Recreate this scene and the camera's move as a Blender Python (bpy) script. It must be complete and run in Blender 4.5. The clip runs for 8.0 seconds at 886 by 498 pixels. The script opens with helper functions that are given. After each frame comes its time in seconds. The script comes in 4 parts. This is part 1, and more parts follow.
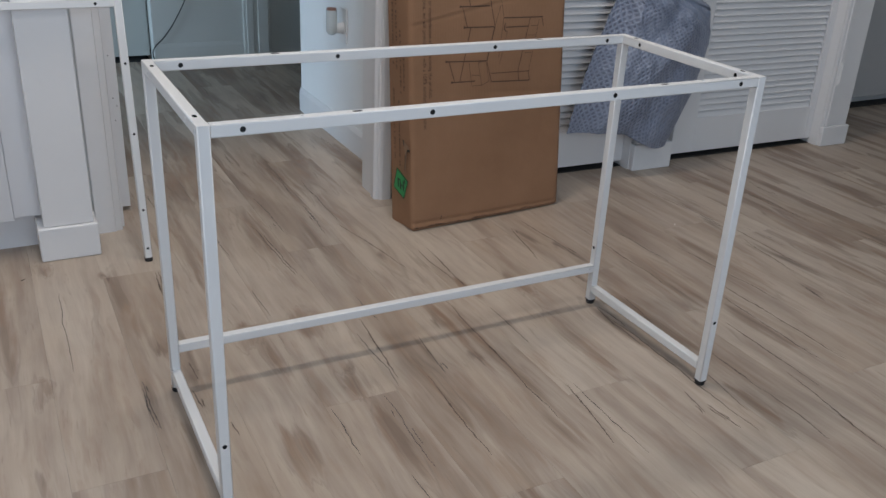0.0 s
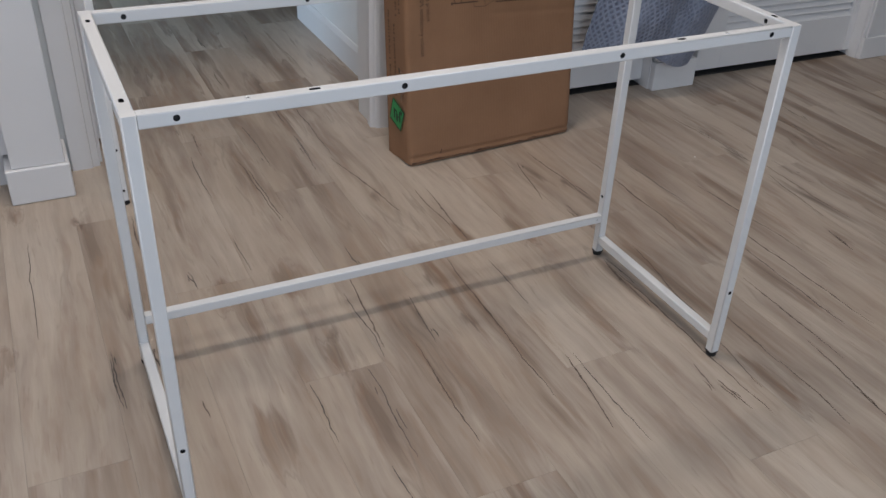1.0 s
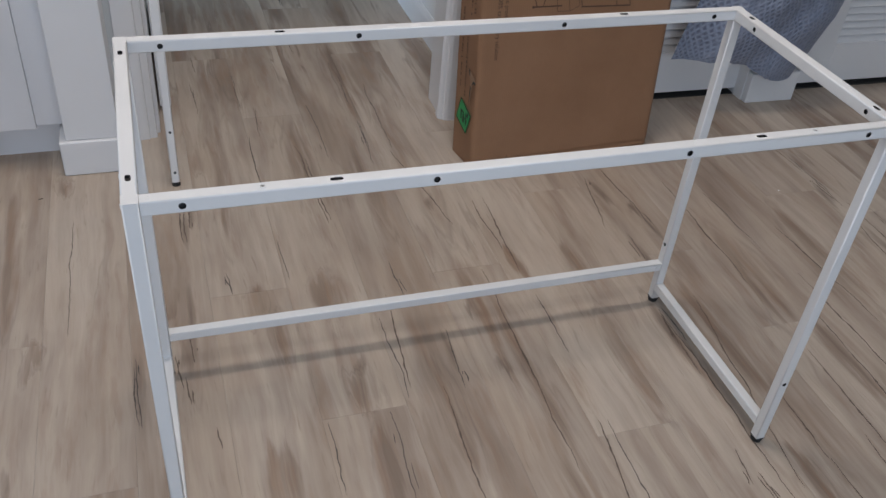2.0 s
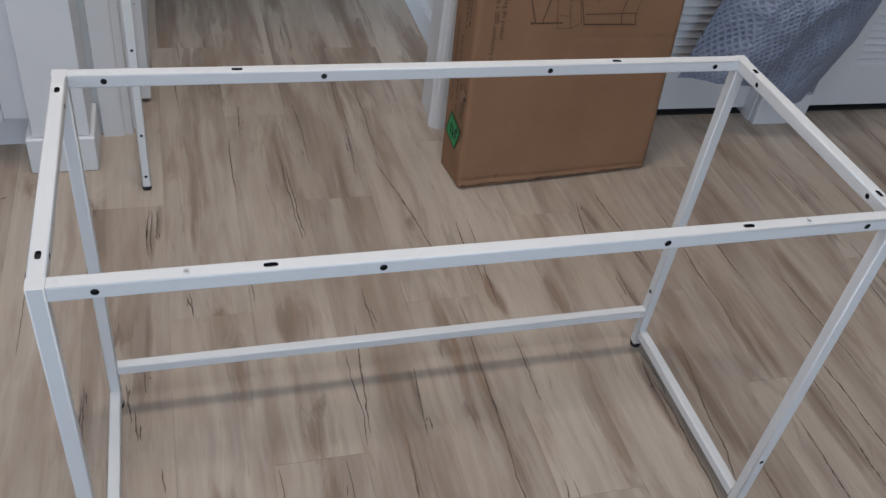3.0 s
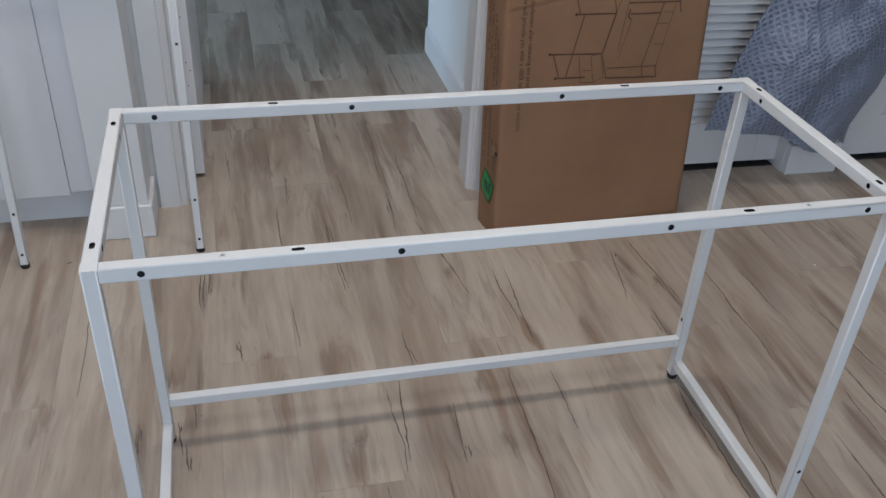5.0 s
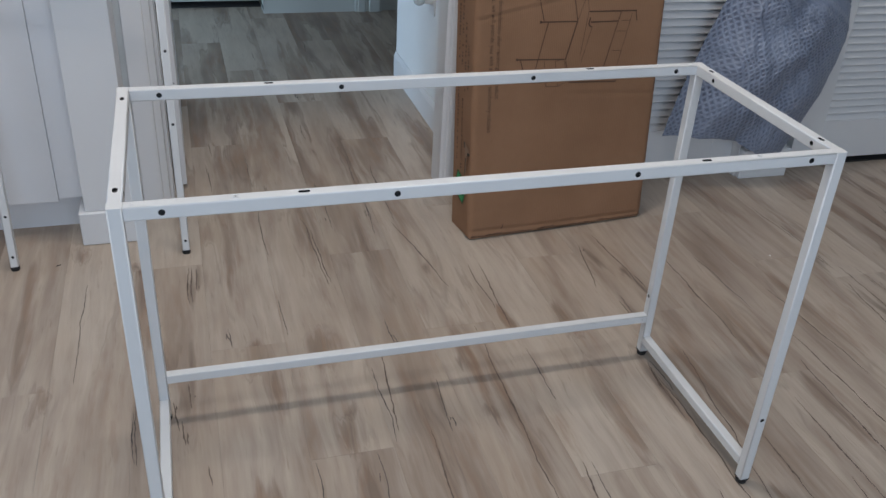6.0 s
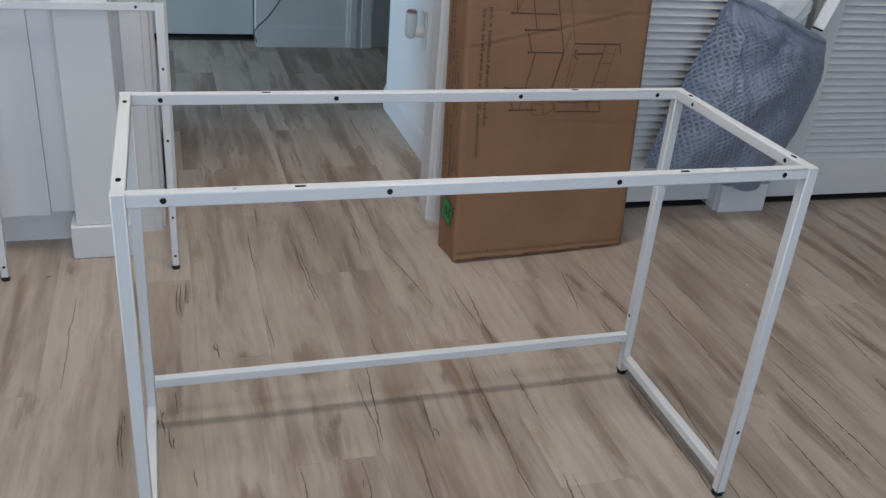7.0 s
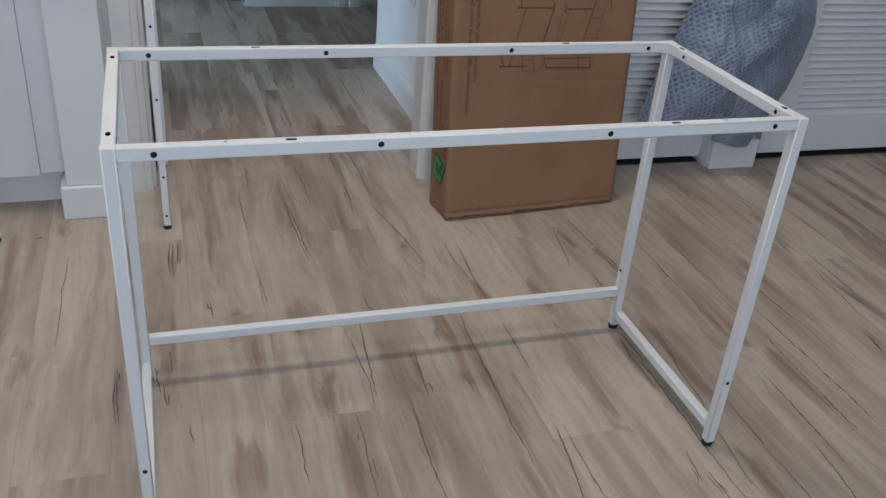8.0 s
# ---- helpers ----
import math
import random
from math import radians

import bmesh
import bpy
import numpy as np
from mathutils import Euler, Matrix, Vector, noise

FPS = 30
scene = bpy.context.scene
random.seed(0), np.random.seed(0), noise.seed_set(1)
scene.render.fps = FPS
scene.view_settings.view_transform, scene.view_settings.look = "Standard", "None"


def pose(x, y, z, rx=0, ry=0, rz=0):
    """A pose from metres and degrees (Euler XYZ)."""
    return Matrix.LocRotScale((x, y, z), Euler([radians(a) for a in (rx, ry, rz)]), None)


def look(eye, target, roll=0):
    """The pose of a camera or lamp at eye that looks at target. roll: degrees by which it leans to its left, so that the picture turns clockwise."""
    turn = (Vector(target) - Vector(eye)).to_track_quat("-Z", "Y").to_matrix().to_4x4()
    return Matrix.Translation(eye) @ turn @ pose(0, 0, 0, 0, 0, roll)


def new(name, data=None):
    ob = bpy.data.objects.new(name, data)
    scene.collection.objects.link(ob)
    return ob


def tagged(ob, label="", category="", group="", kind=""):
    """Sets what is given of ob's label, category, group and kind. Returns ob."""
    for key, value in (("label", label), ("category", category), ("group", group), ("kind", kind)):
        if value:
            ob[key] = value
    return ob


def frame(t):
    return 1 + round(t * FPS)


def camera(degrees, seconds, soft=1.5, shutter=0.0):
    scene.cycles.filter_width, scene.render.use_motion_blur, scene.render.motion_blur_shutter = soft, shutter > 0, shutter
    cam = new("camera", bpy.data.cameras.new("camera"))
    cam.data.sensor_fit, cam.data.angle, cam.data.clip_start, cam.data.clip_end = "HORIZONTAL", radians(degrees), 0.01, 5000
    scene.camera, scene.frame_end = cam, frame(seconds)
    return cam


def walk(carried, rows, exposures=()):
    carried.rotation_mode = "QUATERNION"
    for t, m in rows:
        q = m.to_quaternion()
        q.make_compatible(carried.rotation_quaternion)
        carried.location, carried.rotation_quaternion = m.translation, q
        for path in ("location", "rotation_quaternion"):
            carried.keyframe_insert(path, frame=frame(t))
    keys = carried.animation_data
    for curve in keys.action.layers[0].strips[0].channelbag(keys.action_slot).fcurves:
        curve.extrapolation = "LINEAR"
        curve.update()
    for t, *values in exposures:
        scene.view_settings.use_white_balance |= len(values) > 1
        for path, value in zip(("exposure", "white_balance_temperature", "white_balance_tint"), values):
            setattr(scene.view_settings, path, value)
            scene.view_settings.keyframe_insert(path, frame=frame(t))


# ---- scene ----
cam = camera(53.4, 8.0)
PATH = [
    (0, (-0.242, -1.253, 1.101), (0.616, 0.357, 0.28), 2.9),
    (0.5, (-0.171, -1.152, 1.111), (0.645, 0.404, 0.155), 2.2),
    (1, (-0.074, -1.07, 1.175), (0.689, 0.445, 0.116), 2.5),
    (1.5, (0.021, -0.998, 1.282), (0.671, 0.51, 0.14), 5.6),
    (1.7, (0.039, -0.961, 1.299), (0.635, 0.55, 0.132), 5.4),
    (2.8, (0.167, -0.738, 1.387), (0.704, 0.675, 0.077), 7.3),
    (3, (0.185, -0.736, 1.392), (0.727, 0.7, 0.109), 9.0),
    (3.5, (0.243, -0.73, 1.404), (0.713, 0.74, 0.132), 9.2),
    (4, (0.268, -0.738, 1.399), (0.629, 0.762, 0.127), 6.9),
    (4.2, (0.272, -0.758, 1.391), (0.608, 0.777, 0.154), 5.7),
    (5.5, (0.15, -1.001, 1.285), (0.646, 0.63, 0.24), 2.7),
    (6, (0.126, -1.066, 1.259), (0.651, 0.587, 0.263), 3.4),
    (6.5, (0.108, -1.107, 1.239), (0.653, 0.571, 0.297), 4.8),
    (7, (0.099, -1.139, 1.22), (0.669, 0.554, 0.319), 5.1),
    (7.5, (0.098, -1.152, 1.215), (0.683, 0.517, 0.281), 4.8),
    (8, (0.096, -1.15, 1.208), (0.678, 0.497, 0.236), 5.0),
]
BALANCE = [(0, -0.02, 6480, 12), (0.5, -0.05, 6590, 14), (1.5, -0.05, 6520, 14), (3.0, -0.05, 6230, 12), (5.5, -0.05, 6220, 11), (8.0, -0.04, 6280, 11)]
walk(cam, [(t, look(eye, target, roll)) for t, eye, target, roll in PATH], BALANCE)

# ---- light ----
world = bpy.data.worlds.new("world")
scene.world = world
world.use_nodes = True
world.node_tree.nodes["Background"].inputs[0].default_value = (0.75, 0.85, 1.0, 1)
world.node_tree.nodes["Background"].inputs[1].default_value = 0.25


def area_lamp(name, m, power, colour, sx, sy=0.0, spread=180):
    d = bpy.data.lights.new(name, "AREA")
    d.energy, d.color, d.spread = power, colour, radians(spread)
    d.shape, d.size = ("RECTANGLE" if sy else "DISK"), sx
    if sy:
        d.size_y = sy
    ob = new(name, d)
    ob.matrix_world = m
    return ob


CEIL = 3.4
# a long ceiling lamp over the desk, and a small round one over the camera
area_lamp("ceiling_lamp_light", pose(0.38, 0.86, CEIL - 0.03), 33, (1.0, 0.90, 0.795), 1.2, 0.36)
area_lamp("ceiling_panel_light", pose(0.3, -0.75, CEIL - 0.03), 13, (1.0, 0.94, 0.88), 0.8)
# daylight: windows in the room's west and south walls, and one in the room behind the hall
area_lamp("window_light", pose(-1.85, -0.8, 1.4, 0, -90, 0), 8, (0.66, 0.81, 1.0), 1.3, 1.6)
area_lamp("window_light", pose(0.35, -3.05, 1.6, 90, 0, 0), 39, (0.62, 0.80, 1.0), 2.0, 1.3)
area_lamp("hall_window_light", pose(-1.4, 2.92, 0.45, 0, -90, 0), 27, (0.60, 0.80, 1.0), 0.5, 0.9)


# ---- materials ----
def material(name, colour, rough=0.5, metal=0.0):
    m = bpy.data.materials.new(name)
    m.use_nodes = True
    b = m.node_tree.nodes["Principled BSDF"]
    b.inputs["Base Color"].default_value = (*colour, 1)
    b.inputs["Roughness"].default_value = rough
    b.inputs["Metallic"].default_value = metal
    return m


class Graph:
    """Short hand for building a node tree."""

    def __init__(self, m):
        self.t = m.node_tree
        self.bsdf = self.t.nodes["Principled BSDF"]

    def node(self, kind):
        return self.t.nodes.new(kind)

    def put(self, socket, v):
        if isinstance(v, bpy.types.NodeSocket):
            self.t.links.new(v, socket)
        else:
            socket.default_value = v

    def math(self, op, a, b=0.0, clamp=False):
        n = self.node("ShaderNodeMath")
        n.operation, n.use_clamp = op, clamp
        self.put(n.inputs[0], a)
        self.put(n.inputs[1], b)
        return n.outputs[0]

    def vec(self, op, a, b=(0, 0, 0)):
        n = self.node("ShaderNodeVectorMath")
        n.operation = op
        self.put(n.inputs[0], a)
        self.put(n.inputs[1], b)
        return n.outputs[0]

    def noise(self, v, scale, detail=3.0, rough=0.55, distort=0.0, colour=False):
        n = self.node("ShaderNodeTexNoise")
        self.put(n.inputs["Vector"], v)
        n.inputs["Scale"].default_value = scale
        n.inputs["Detail"].default_value = detail
        n.inputs["Roughness"].default_value = rough
        n.inputs["Distortion"].default_value = distort
        return n.outputs["Color" if colour else "Fac"]

    def ramp(self, fac, stops):
        n = self.node("ShaderNodeValToRGB")
        self.put(n.inputs[0], fac)
        e = n.color_ramp.elements
        while len(e) < len(stops):
            e.new(0.5)
        for k, (p, c) in zip(e, stops):
            k.position = p
            k.color = (*c, 1) if isinstance(c, tuple) else (c, c, c, 1)
        return n.outputs[0]

    def mix(self, fac, a, b, mode="MIX"):
        n = self.node("ShaderNodeMix")
        n.data_type, n.blend_type = "RGBA", mode
        self.put(n.inputs[0], fac)
        for s, v in ((n.inputs[6], a), (n.inputs[7], b)):
            self.put(s, (*v, 1) if isinstance(v, tuple) else v)
        return n.outputs[2]

    def coords(self, which="Object"):
        return self.node("ShaderNodeTexCoord").outputs[which]

    def bump(self, height, strength, distance):
        n = self.node("ShaderNodeBump")
        self.put(n.inputs["Height"], height)
        n.inputs["Strength"].default_value = strength
        n.inputs["Distance"].default_value = distance
        self.put(self.bsdf.inputs["Normal"], n.outputs[0])


def painted(name, colour, rough, dirt=0.06, orange_peel=0.15, scale=1.0):
    """Painted wood, plaster or metal: faint mottling, handling marks and a slightly pebbled film."""
    m = material(name, colour, rough)
    g = Graph(m)
    v = g.coords()
    big = g.noise(v, 3.0 * scale, 4)
    fine = g.noise(v, 40.0 * scale, 3)
    dark = tuple(c * (1 - 2.2 * dirt) for c in colour)
    c = g.mix(g.ramp(big, [(0.35, 0.0), (0.75, 1.0)]), colour, tuple(x * (1 - dirt) for x in colour))
    c = g.mix(g.ramp(fine, [(0.66, 0.0), (0.80, 0.5)]), c, dark)
    g.put(g.bsdf.inputs["Base Color"], c)
    g.put(g.bsdf.inputs["Roughness"], g.math("ADD", g.math("MULTIPLY", fine, 0.15), rough - 0.07))
    g.bump(g.noise(v, 260.0 * scale, 2), orange_peel, 0.0006)
    return m


# brown heartwood in the floor's print: centre x, centre y, half width, half length
HEART_WEST = [(-0.297, 0.942, 0.022, 0.34), (-0.192, 1.188, 0.026, 0.05), (-0.042, 1.069, 0.020, 0.05), (-0.001, 0.788, 0.018, 0.12), (-0.248, 0.526, 0.022, 0.05),
              (0.010, 0.212, 0.024, 0.13), (-0.027, 0.986, 0.020, 0.17), (0.033, 0.681, 0.032, 0.06), (0.196, 1.190, 0.040, 0.40), (0.211, 0.617, 0.028, 0.08),
              (0.256, 0.505, 0.020, 0.09), (0.200, 0.130, 0.042, 0.11), (0.155, 1.250, 0.032, 0.08)]
HEART_MIDDLE = [(0.422, 1.121, 0.042, 0.34), (0.585, 1.077, 0.027, 0.28), (0.722, 1.177, 0.038, 0.40), (0.382, 0.636, 0.046, 0.08), (0.391, 0.325, 0.040, 0.07),
                (0.391, 0.061, 0.026, 0.17), (0.550, 0.250, 0.032, 0.20), (0.725, 0.420, 0.046, 0.30), (0.730, 0.100, 0.040, 0.24), (0.855, 0.662, 0.017, 0.07),
                (0.835, 0.233, 0.020, 0.07), (0.640, 1.650, 0.050, 0.30), (0.300, 1.800, 0.050, 0.25), (0.560, -0.150, 0.030, 0.16)]
HEART_EAST = [(1.000, 0.633, 0.040, 0.10), (0.980, 0.265, 0.036, 0.18), (1.115, 0.314, 0.022, 0.17), (1.220, 0.323, 0.042, 0.24), (1.419, 0.488, 0.064, 0.21),
              (1.665, 0.496, 0.044, 0.23), (1.476, 0.150, 0.040, 0.14), (1.185, -0.133, 0.022, 0.11), (1.910, 0.884, 0.038, 0.18), (2.238, 0.728, 0.022, 0.07),
              (2.623, 0.810, 0.024, 0.15), (1.732, 1.220, 0.034, 0.14), (1.250, 0.900, 0.036, 0.20), (2.020, 0.350, 0.040, 0.22)]
# knots and dark roots of cracks
DARK_GRAIN = [(0.720, 0.930, 0.014, 0.035), (0.700, 0.310, 0.018, 0.024), (0.690, 0.500, 0.015, 0.032), (0.022, 0.650, 0.020, 0.034), (0.089, 0.932, 0.009, 0.095),
              (0.092, 0.955, 0.022, 0.014), (-0.042, 1.069, 0.014, 0.022), (0.400, 0.395, 0.020, 0.034), (1.115, 0.314, 0.012, 0.140), (-0.269, 0.238, 0.008, 0.050),
              (1.190, 0.630, 0.013, 0.090), (1.860, 0.752, 0.013, 0.085), (1.873, 0.436, 0.017, 0.150), (1.776, 0.272, 0.011, 0.060), (2.292, 0.476, 0.014, 0.080),
              (0.077, 0.587, 0.008, 0.140), (0.060, 0.480, 0.016, 0.060), (-0.040, 0.410, 0.013, 0.110), (0.600, 0.370, 0.011, 0.080), (0.105, 1.000, 0.010, 0.070),
              (1.255, 0.800, 0.020, 0.030), (1.265, 0.740, 0.012, 0.050), (1.205, 0.900, 0.014, 0.070)]


def wood_floor():
    """Printed maple plank: smooth cream field, soft brown heartwood with darker rims, faint grain, small knots."""
    m = material("maple_plank", (0.4, 0.33, 0.27), 0.42)
    g = Graph(m)
    rnd = g.node("ShaderNodeObjectInfo").outputs["Random"]
    three = g.node("ShaderNodeCombineXYZ")
    for k in range(3):
        g.put(three.inputs[k], rnd)
    place = g.node("ShaderNodeNewGeometry").outputs["Position"]
    v = g.vec("ADD", g.coords(), g.vec("MULTIPLY", three.outputs[0], (153.0, 279.0, 63.0)))
    half = (0.5, 0.5, 0.5)
    # a slow sideways wander bends every streak, a quick one frays its rim
    slow = g.vec("SUBTRACT", g.noise(g.vec("MULTIPLY", place, (5.0, 2.4, 1.0)), 1.0, 2, colour=True), half)
    quick = g.vec("SUBTRACT", g.noise(g.vec("MULTIPLY", place, (44.0, 3.6, 1.0)), 1.0, 4, 0.6, colour=True), half)
    bent = g.vec("ADD", v, g.vec("MULTIPLY", slow, (0.045, 0.0, 0.0)))
    warped = g.vec("ADD", place, g.vec("ADD", g.vec("MULTIPLY", slow, (0.050, 0.12, 0.0)), g.vec("MULTIPLY", quick, (0.022, 0.22, 0.0))))
    flat = g.vec("MULTIPLY", warped, (1.0, 1.0, 0.0))

    def nearest(spots):
        """How far the nearest of the spots is, in its own half sizes."""
        out = None
        for x, y, w, l in spots:
            n = g.node("ShaderNodeVectorMath")
            n.operation = "MULTIPLY_ADD"
            g.put(n.inputs[0], flat)
            n.inputs[1].default_value = (1 / w, 1 / l, 0.0)
            n.inputs[2].default_value = (-x / w, -y / l, 0.0)
            d = g.node("ShaderNodeVectorMath")
            d.operation = "LENGTH"
            g.put(d.inputs[0], n.outputs[0])
            out = d.outputs["Value"] if out is None else g.math("MINIMUM", out, d.outputs["Value"])
        return out

    heart_far = nearest(HEART_WEST + HEART_MIDDLE + HEART_EAST)
    dark_far = nearest(DARK_GRAIN)
    # where the placed heartwood lies, the strewn kind is fainter
    sep = g.node("ShaderNodeSeparateXYZ")
    g.put(sep.inputs[0], place)
    in_x = g.math("MULTIPLY", g.ramp(g.math("ADD", g.math("MULTIPLY", sep.outputs[0], 0.2), 0.3), [(0.20, 0.0), (0.24, 1.0)]),
                  g.ramp(g.math("ADD", g.math("MULTIPLY", sep.outputs[0], 0.2), 0.3), [(0.64, 1.0), (0.72, 0.0)]))
    in_y = g.ramp(g.math("ADD", g.math("MULTIPLY", sep.outputs[1], 0.2), 0.3), [(0.60, 1.0), (0.64, 0.0)])
    strewn = g.math("SUBTRACT", 1.0, g.math("MULTIPLY", g.math("MULTIPLY", in_x, in_y), 0.62))

    pushed = g.vec("ADD", bent, g.vec("MULTIPLY", quick, (0.006, 0.03, 0.0)))
    field = g.noise(g.vec("MULTIPLY", pushed, (13.0, 1.3, 1.0)), 1.0, 3, 0.5)
    blotch = g.noise(g.vec("MULTIPLY", pushed, (14.0, 3.0, 1.0)), 1.0, 3, 0.55)
    streak = g.noise(g.vec("MULTIPLY", pushed, (34.0, 1.7, 1.0)), 1.0, 4, 0.6)
    mist = g.noise(g.vec("MULTIPLY", place, (5.0, 3.0, 1.0)), 1.0, 3, 0.5)
    mid = g.noise(g.vec("MULTIPLY", pushed, (60.0, 4.0, 1.0)), 1.0, 4, 0.6)
    fine = g.noise(g.vec("MULTIPLY", bent, (300.0, 10.0, 1.0)), 1.0, 3, 0.6)
    heart = g.math("MULTIPLY", g.ramp(heart_far, [(0.15, 1.0), (0.70, 0.74), (1.22, 0.0)]), g.ramp(streak, [(0.36, 0.22), (0.60, 1.0)]))
    wild = g.math("MULTIPLY", g.ramp(field, [(0.48, 0.0), (0.56, 0.7), (0.68, 1.0)]), strewn)
    brown = g.math("MAXIMUM", heart, wild)
    tone = g.math("ADD", 0.56, g.math("MULTIPLY", g.math("SUBTRACT", blotch, 0.5), 0.42))
    tone = g.math("ADD", tone, g.math("MULTIPLY", g.math("SUBTRACT", streak, 0.5), -0.44))
    tone = g.math("ADD", tone, g.math("MULTIPLY", g.math("SUBTRACT", mist, 0.5), 0.30))
    tone = g.math("ADD", tone, g.math("MULTIPLY", g.math("SUBTRACT", mid, 0.5), 0.34))
    tone = g.math("ADD", tone, g.math("MULTIPLY", g.math("SUBTRACT", rnd, 0.5), 0.26))
    tone = g.math("SUBTRACT", tone, g.math("MULTIPLY", brown, 0.40))
    c = g.ramp(tone, [(0.08, (0.215, 0.158, 0.120)), (0.28, (0.305, 0.238, 0.188)), (0.46, (0.400, 0.330, 0.270)),
                      (0.64, (0.490, 0.418, 0.345)), (0.90, (0.590, 0.518, 0.435))])
    # reddish flecks inside the heartwood, and a peach cast in the pale field
    rust = g.noise(g.vec("MULTIPLY", pushed, (46.0, 6.5, 1.0)), 1.0, 4, 0.6)
    c = g.mix(g.math("MULTIPLY", g.ramp(rust, [(0.49, 0.0), (0.63, 0.75)]), g.math("ADD", g.math("MULTIPLY", brown, 0.8), 0.2)), c, (0.270, 0.168, 0.110))
    peach = g.noise(g.vec("MULTIPLY", v, (7.0, 2.2, 1.0)), 1.0, 2)
    c = g.mix(g.ramp(peach, [(0.46, 0.0), (0.66, 0.38)]), c, (0.46, 0.368, 0.283))
    # dark rims along parts of the heartwood
    rim_on = g.ramp(g.noise(g.vec("MULTIPLY", place, (9.0, 3.0, 1.0)), 1.0, 2), [(0.46, 0.0), (0.58, 0.75)])
    rim = g.math("MULTIPLY", g.ramp(g.math("ABSOLUTE", g.math("SUBTRACT", heart_far, 1.02)), [(0.01, 1.0), (0.10, 0.0)]), rim_on)
    wild_rim = g.math("MULTIPLY", g.math("MULTIPLY", g.ramp(g.math("ABSOLUTE", g.math("SUBTRACT", field, 0.512)), [(0.002, 1.0), (0.016, 0.0)]), rim_on), strewn)
    c = g.mix(g.math("MULTIPLY", g.math("MAXIMUM", g.math("MULTIPLY", rim, 0.55), wild_rim), 0.66), c, (0.135, 0.096, 0.074))
    # knots and roots
    knot = g.math("MULTIPLY", g.ramp(dark_far, [(0.15, 1.0), (0.70, 0.55), (1.35, 0.0)]), g.ramp(mid, [(0.30, 0.35), (0.60, 1.0)]))
    c = g.mix(g.math("MULTIPLY", knot, 0.72), c, (0.125, 0.086, 0.064))
    pore = g.ramp(g.noise(g.vec("MULTIPLY", bent, (150.0, 12.0, 1.0)), 1.0, 2), [(0.64, 0.0), (0.76, 0.34)])
    c = g.mix(pore, c, (0.20, 0.145, 0.11))
    c = g.mix(g.math("MULTIPLY", g.math("SUBTRACT", fine, 0.45), 0.22, True), c, (0.22, 0.165, 0.13))
    g.put(g.bsdf.inputs["Base Color"], c)
    g.put(g.bsdf.inputs["Roughness"], g.math("ADD", g.math("MULTIPLY", mid, 0.14), 0.36))
    g.bump(g.math("MULTIPLY", fine, 0.4), 0.2, 0.0005)
    return m


def cardboard():
    m = material("cardboard", (0.29, 0.17, 0.095), 0.85)
    g = Graph(m)
    v = g.coords()
    flute = g.node("ShaderNodeTexWave")
    g.put(flute.inputs["Vector"], v)
    flute.inputs["Scale"].default_value = 55.0
    flute.inputs["Distortion"].default_value = 0.4
    stain = g.noise(v, 4.0, 5, 0.6)
    fibre = g.noise(g.vec("MULTIPLY", v, (300.0, 300.0, 60.0)), 1.0, 2)
    c = g.ramp(stain, [(0.30, (0.262, 0.138, 0.073)), (0.55, (0.305, 0.163, 0.088)), (0.75, (0.342, 0.187, 0.104))])
    c = g.mix(g.math("MULTIPLY", fibre, 0.22), c, (0.20, 0.105, 0.060))
    c = g.mix(g.math("MULTIPLY", flute.outputs["Fac"], 0.07), c, (0.22, 0.13, 0.075))
    g.put(g.bsdf.inputs["Base Color"], c)
    g.bump(g.math("ADD", g.math("MULTIPLY", flute.outputs["Fac"], 0.5), g.math("MULTIPLY", stain, 1.5)), 0.16, 0.002)
    return m


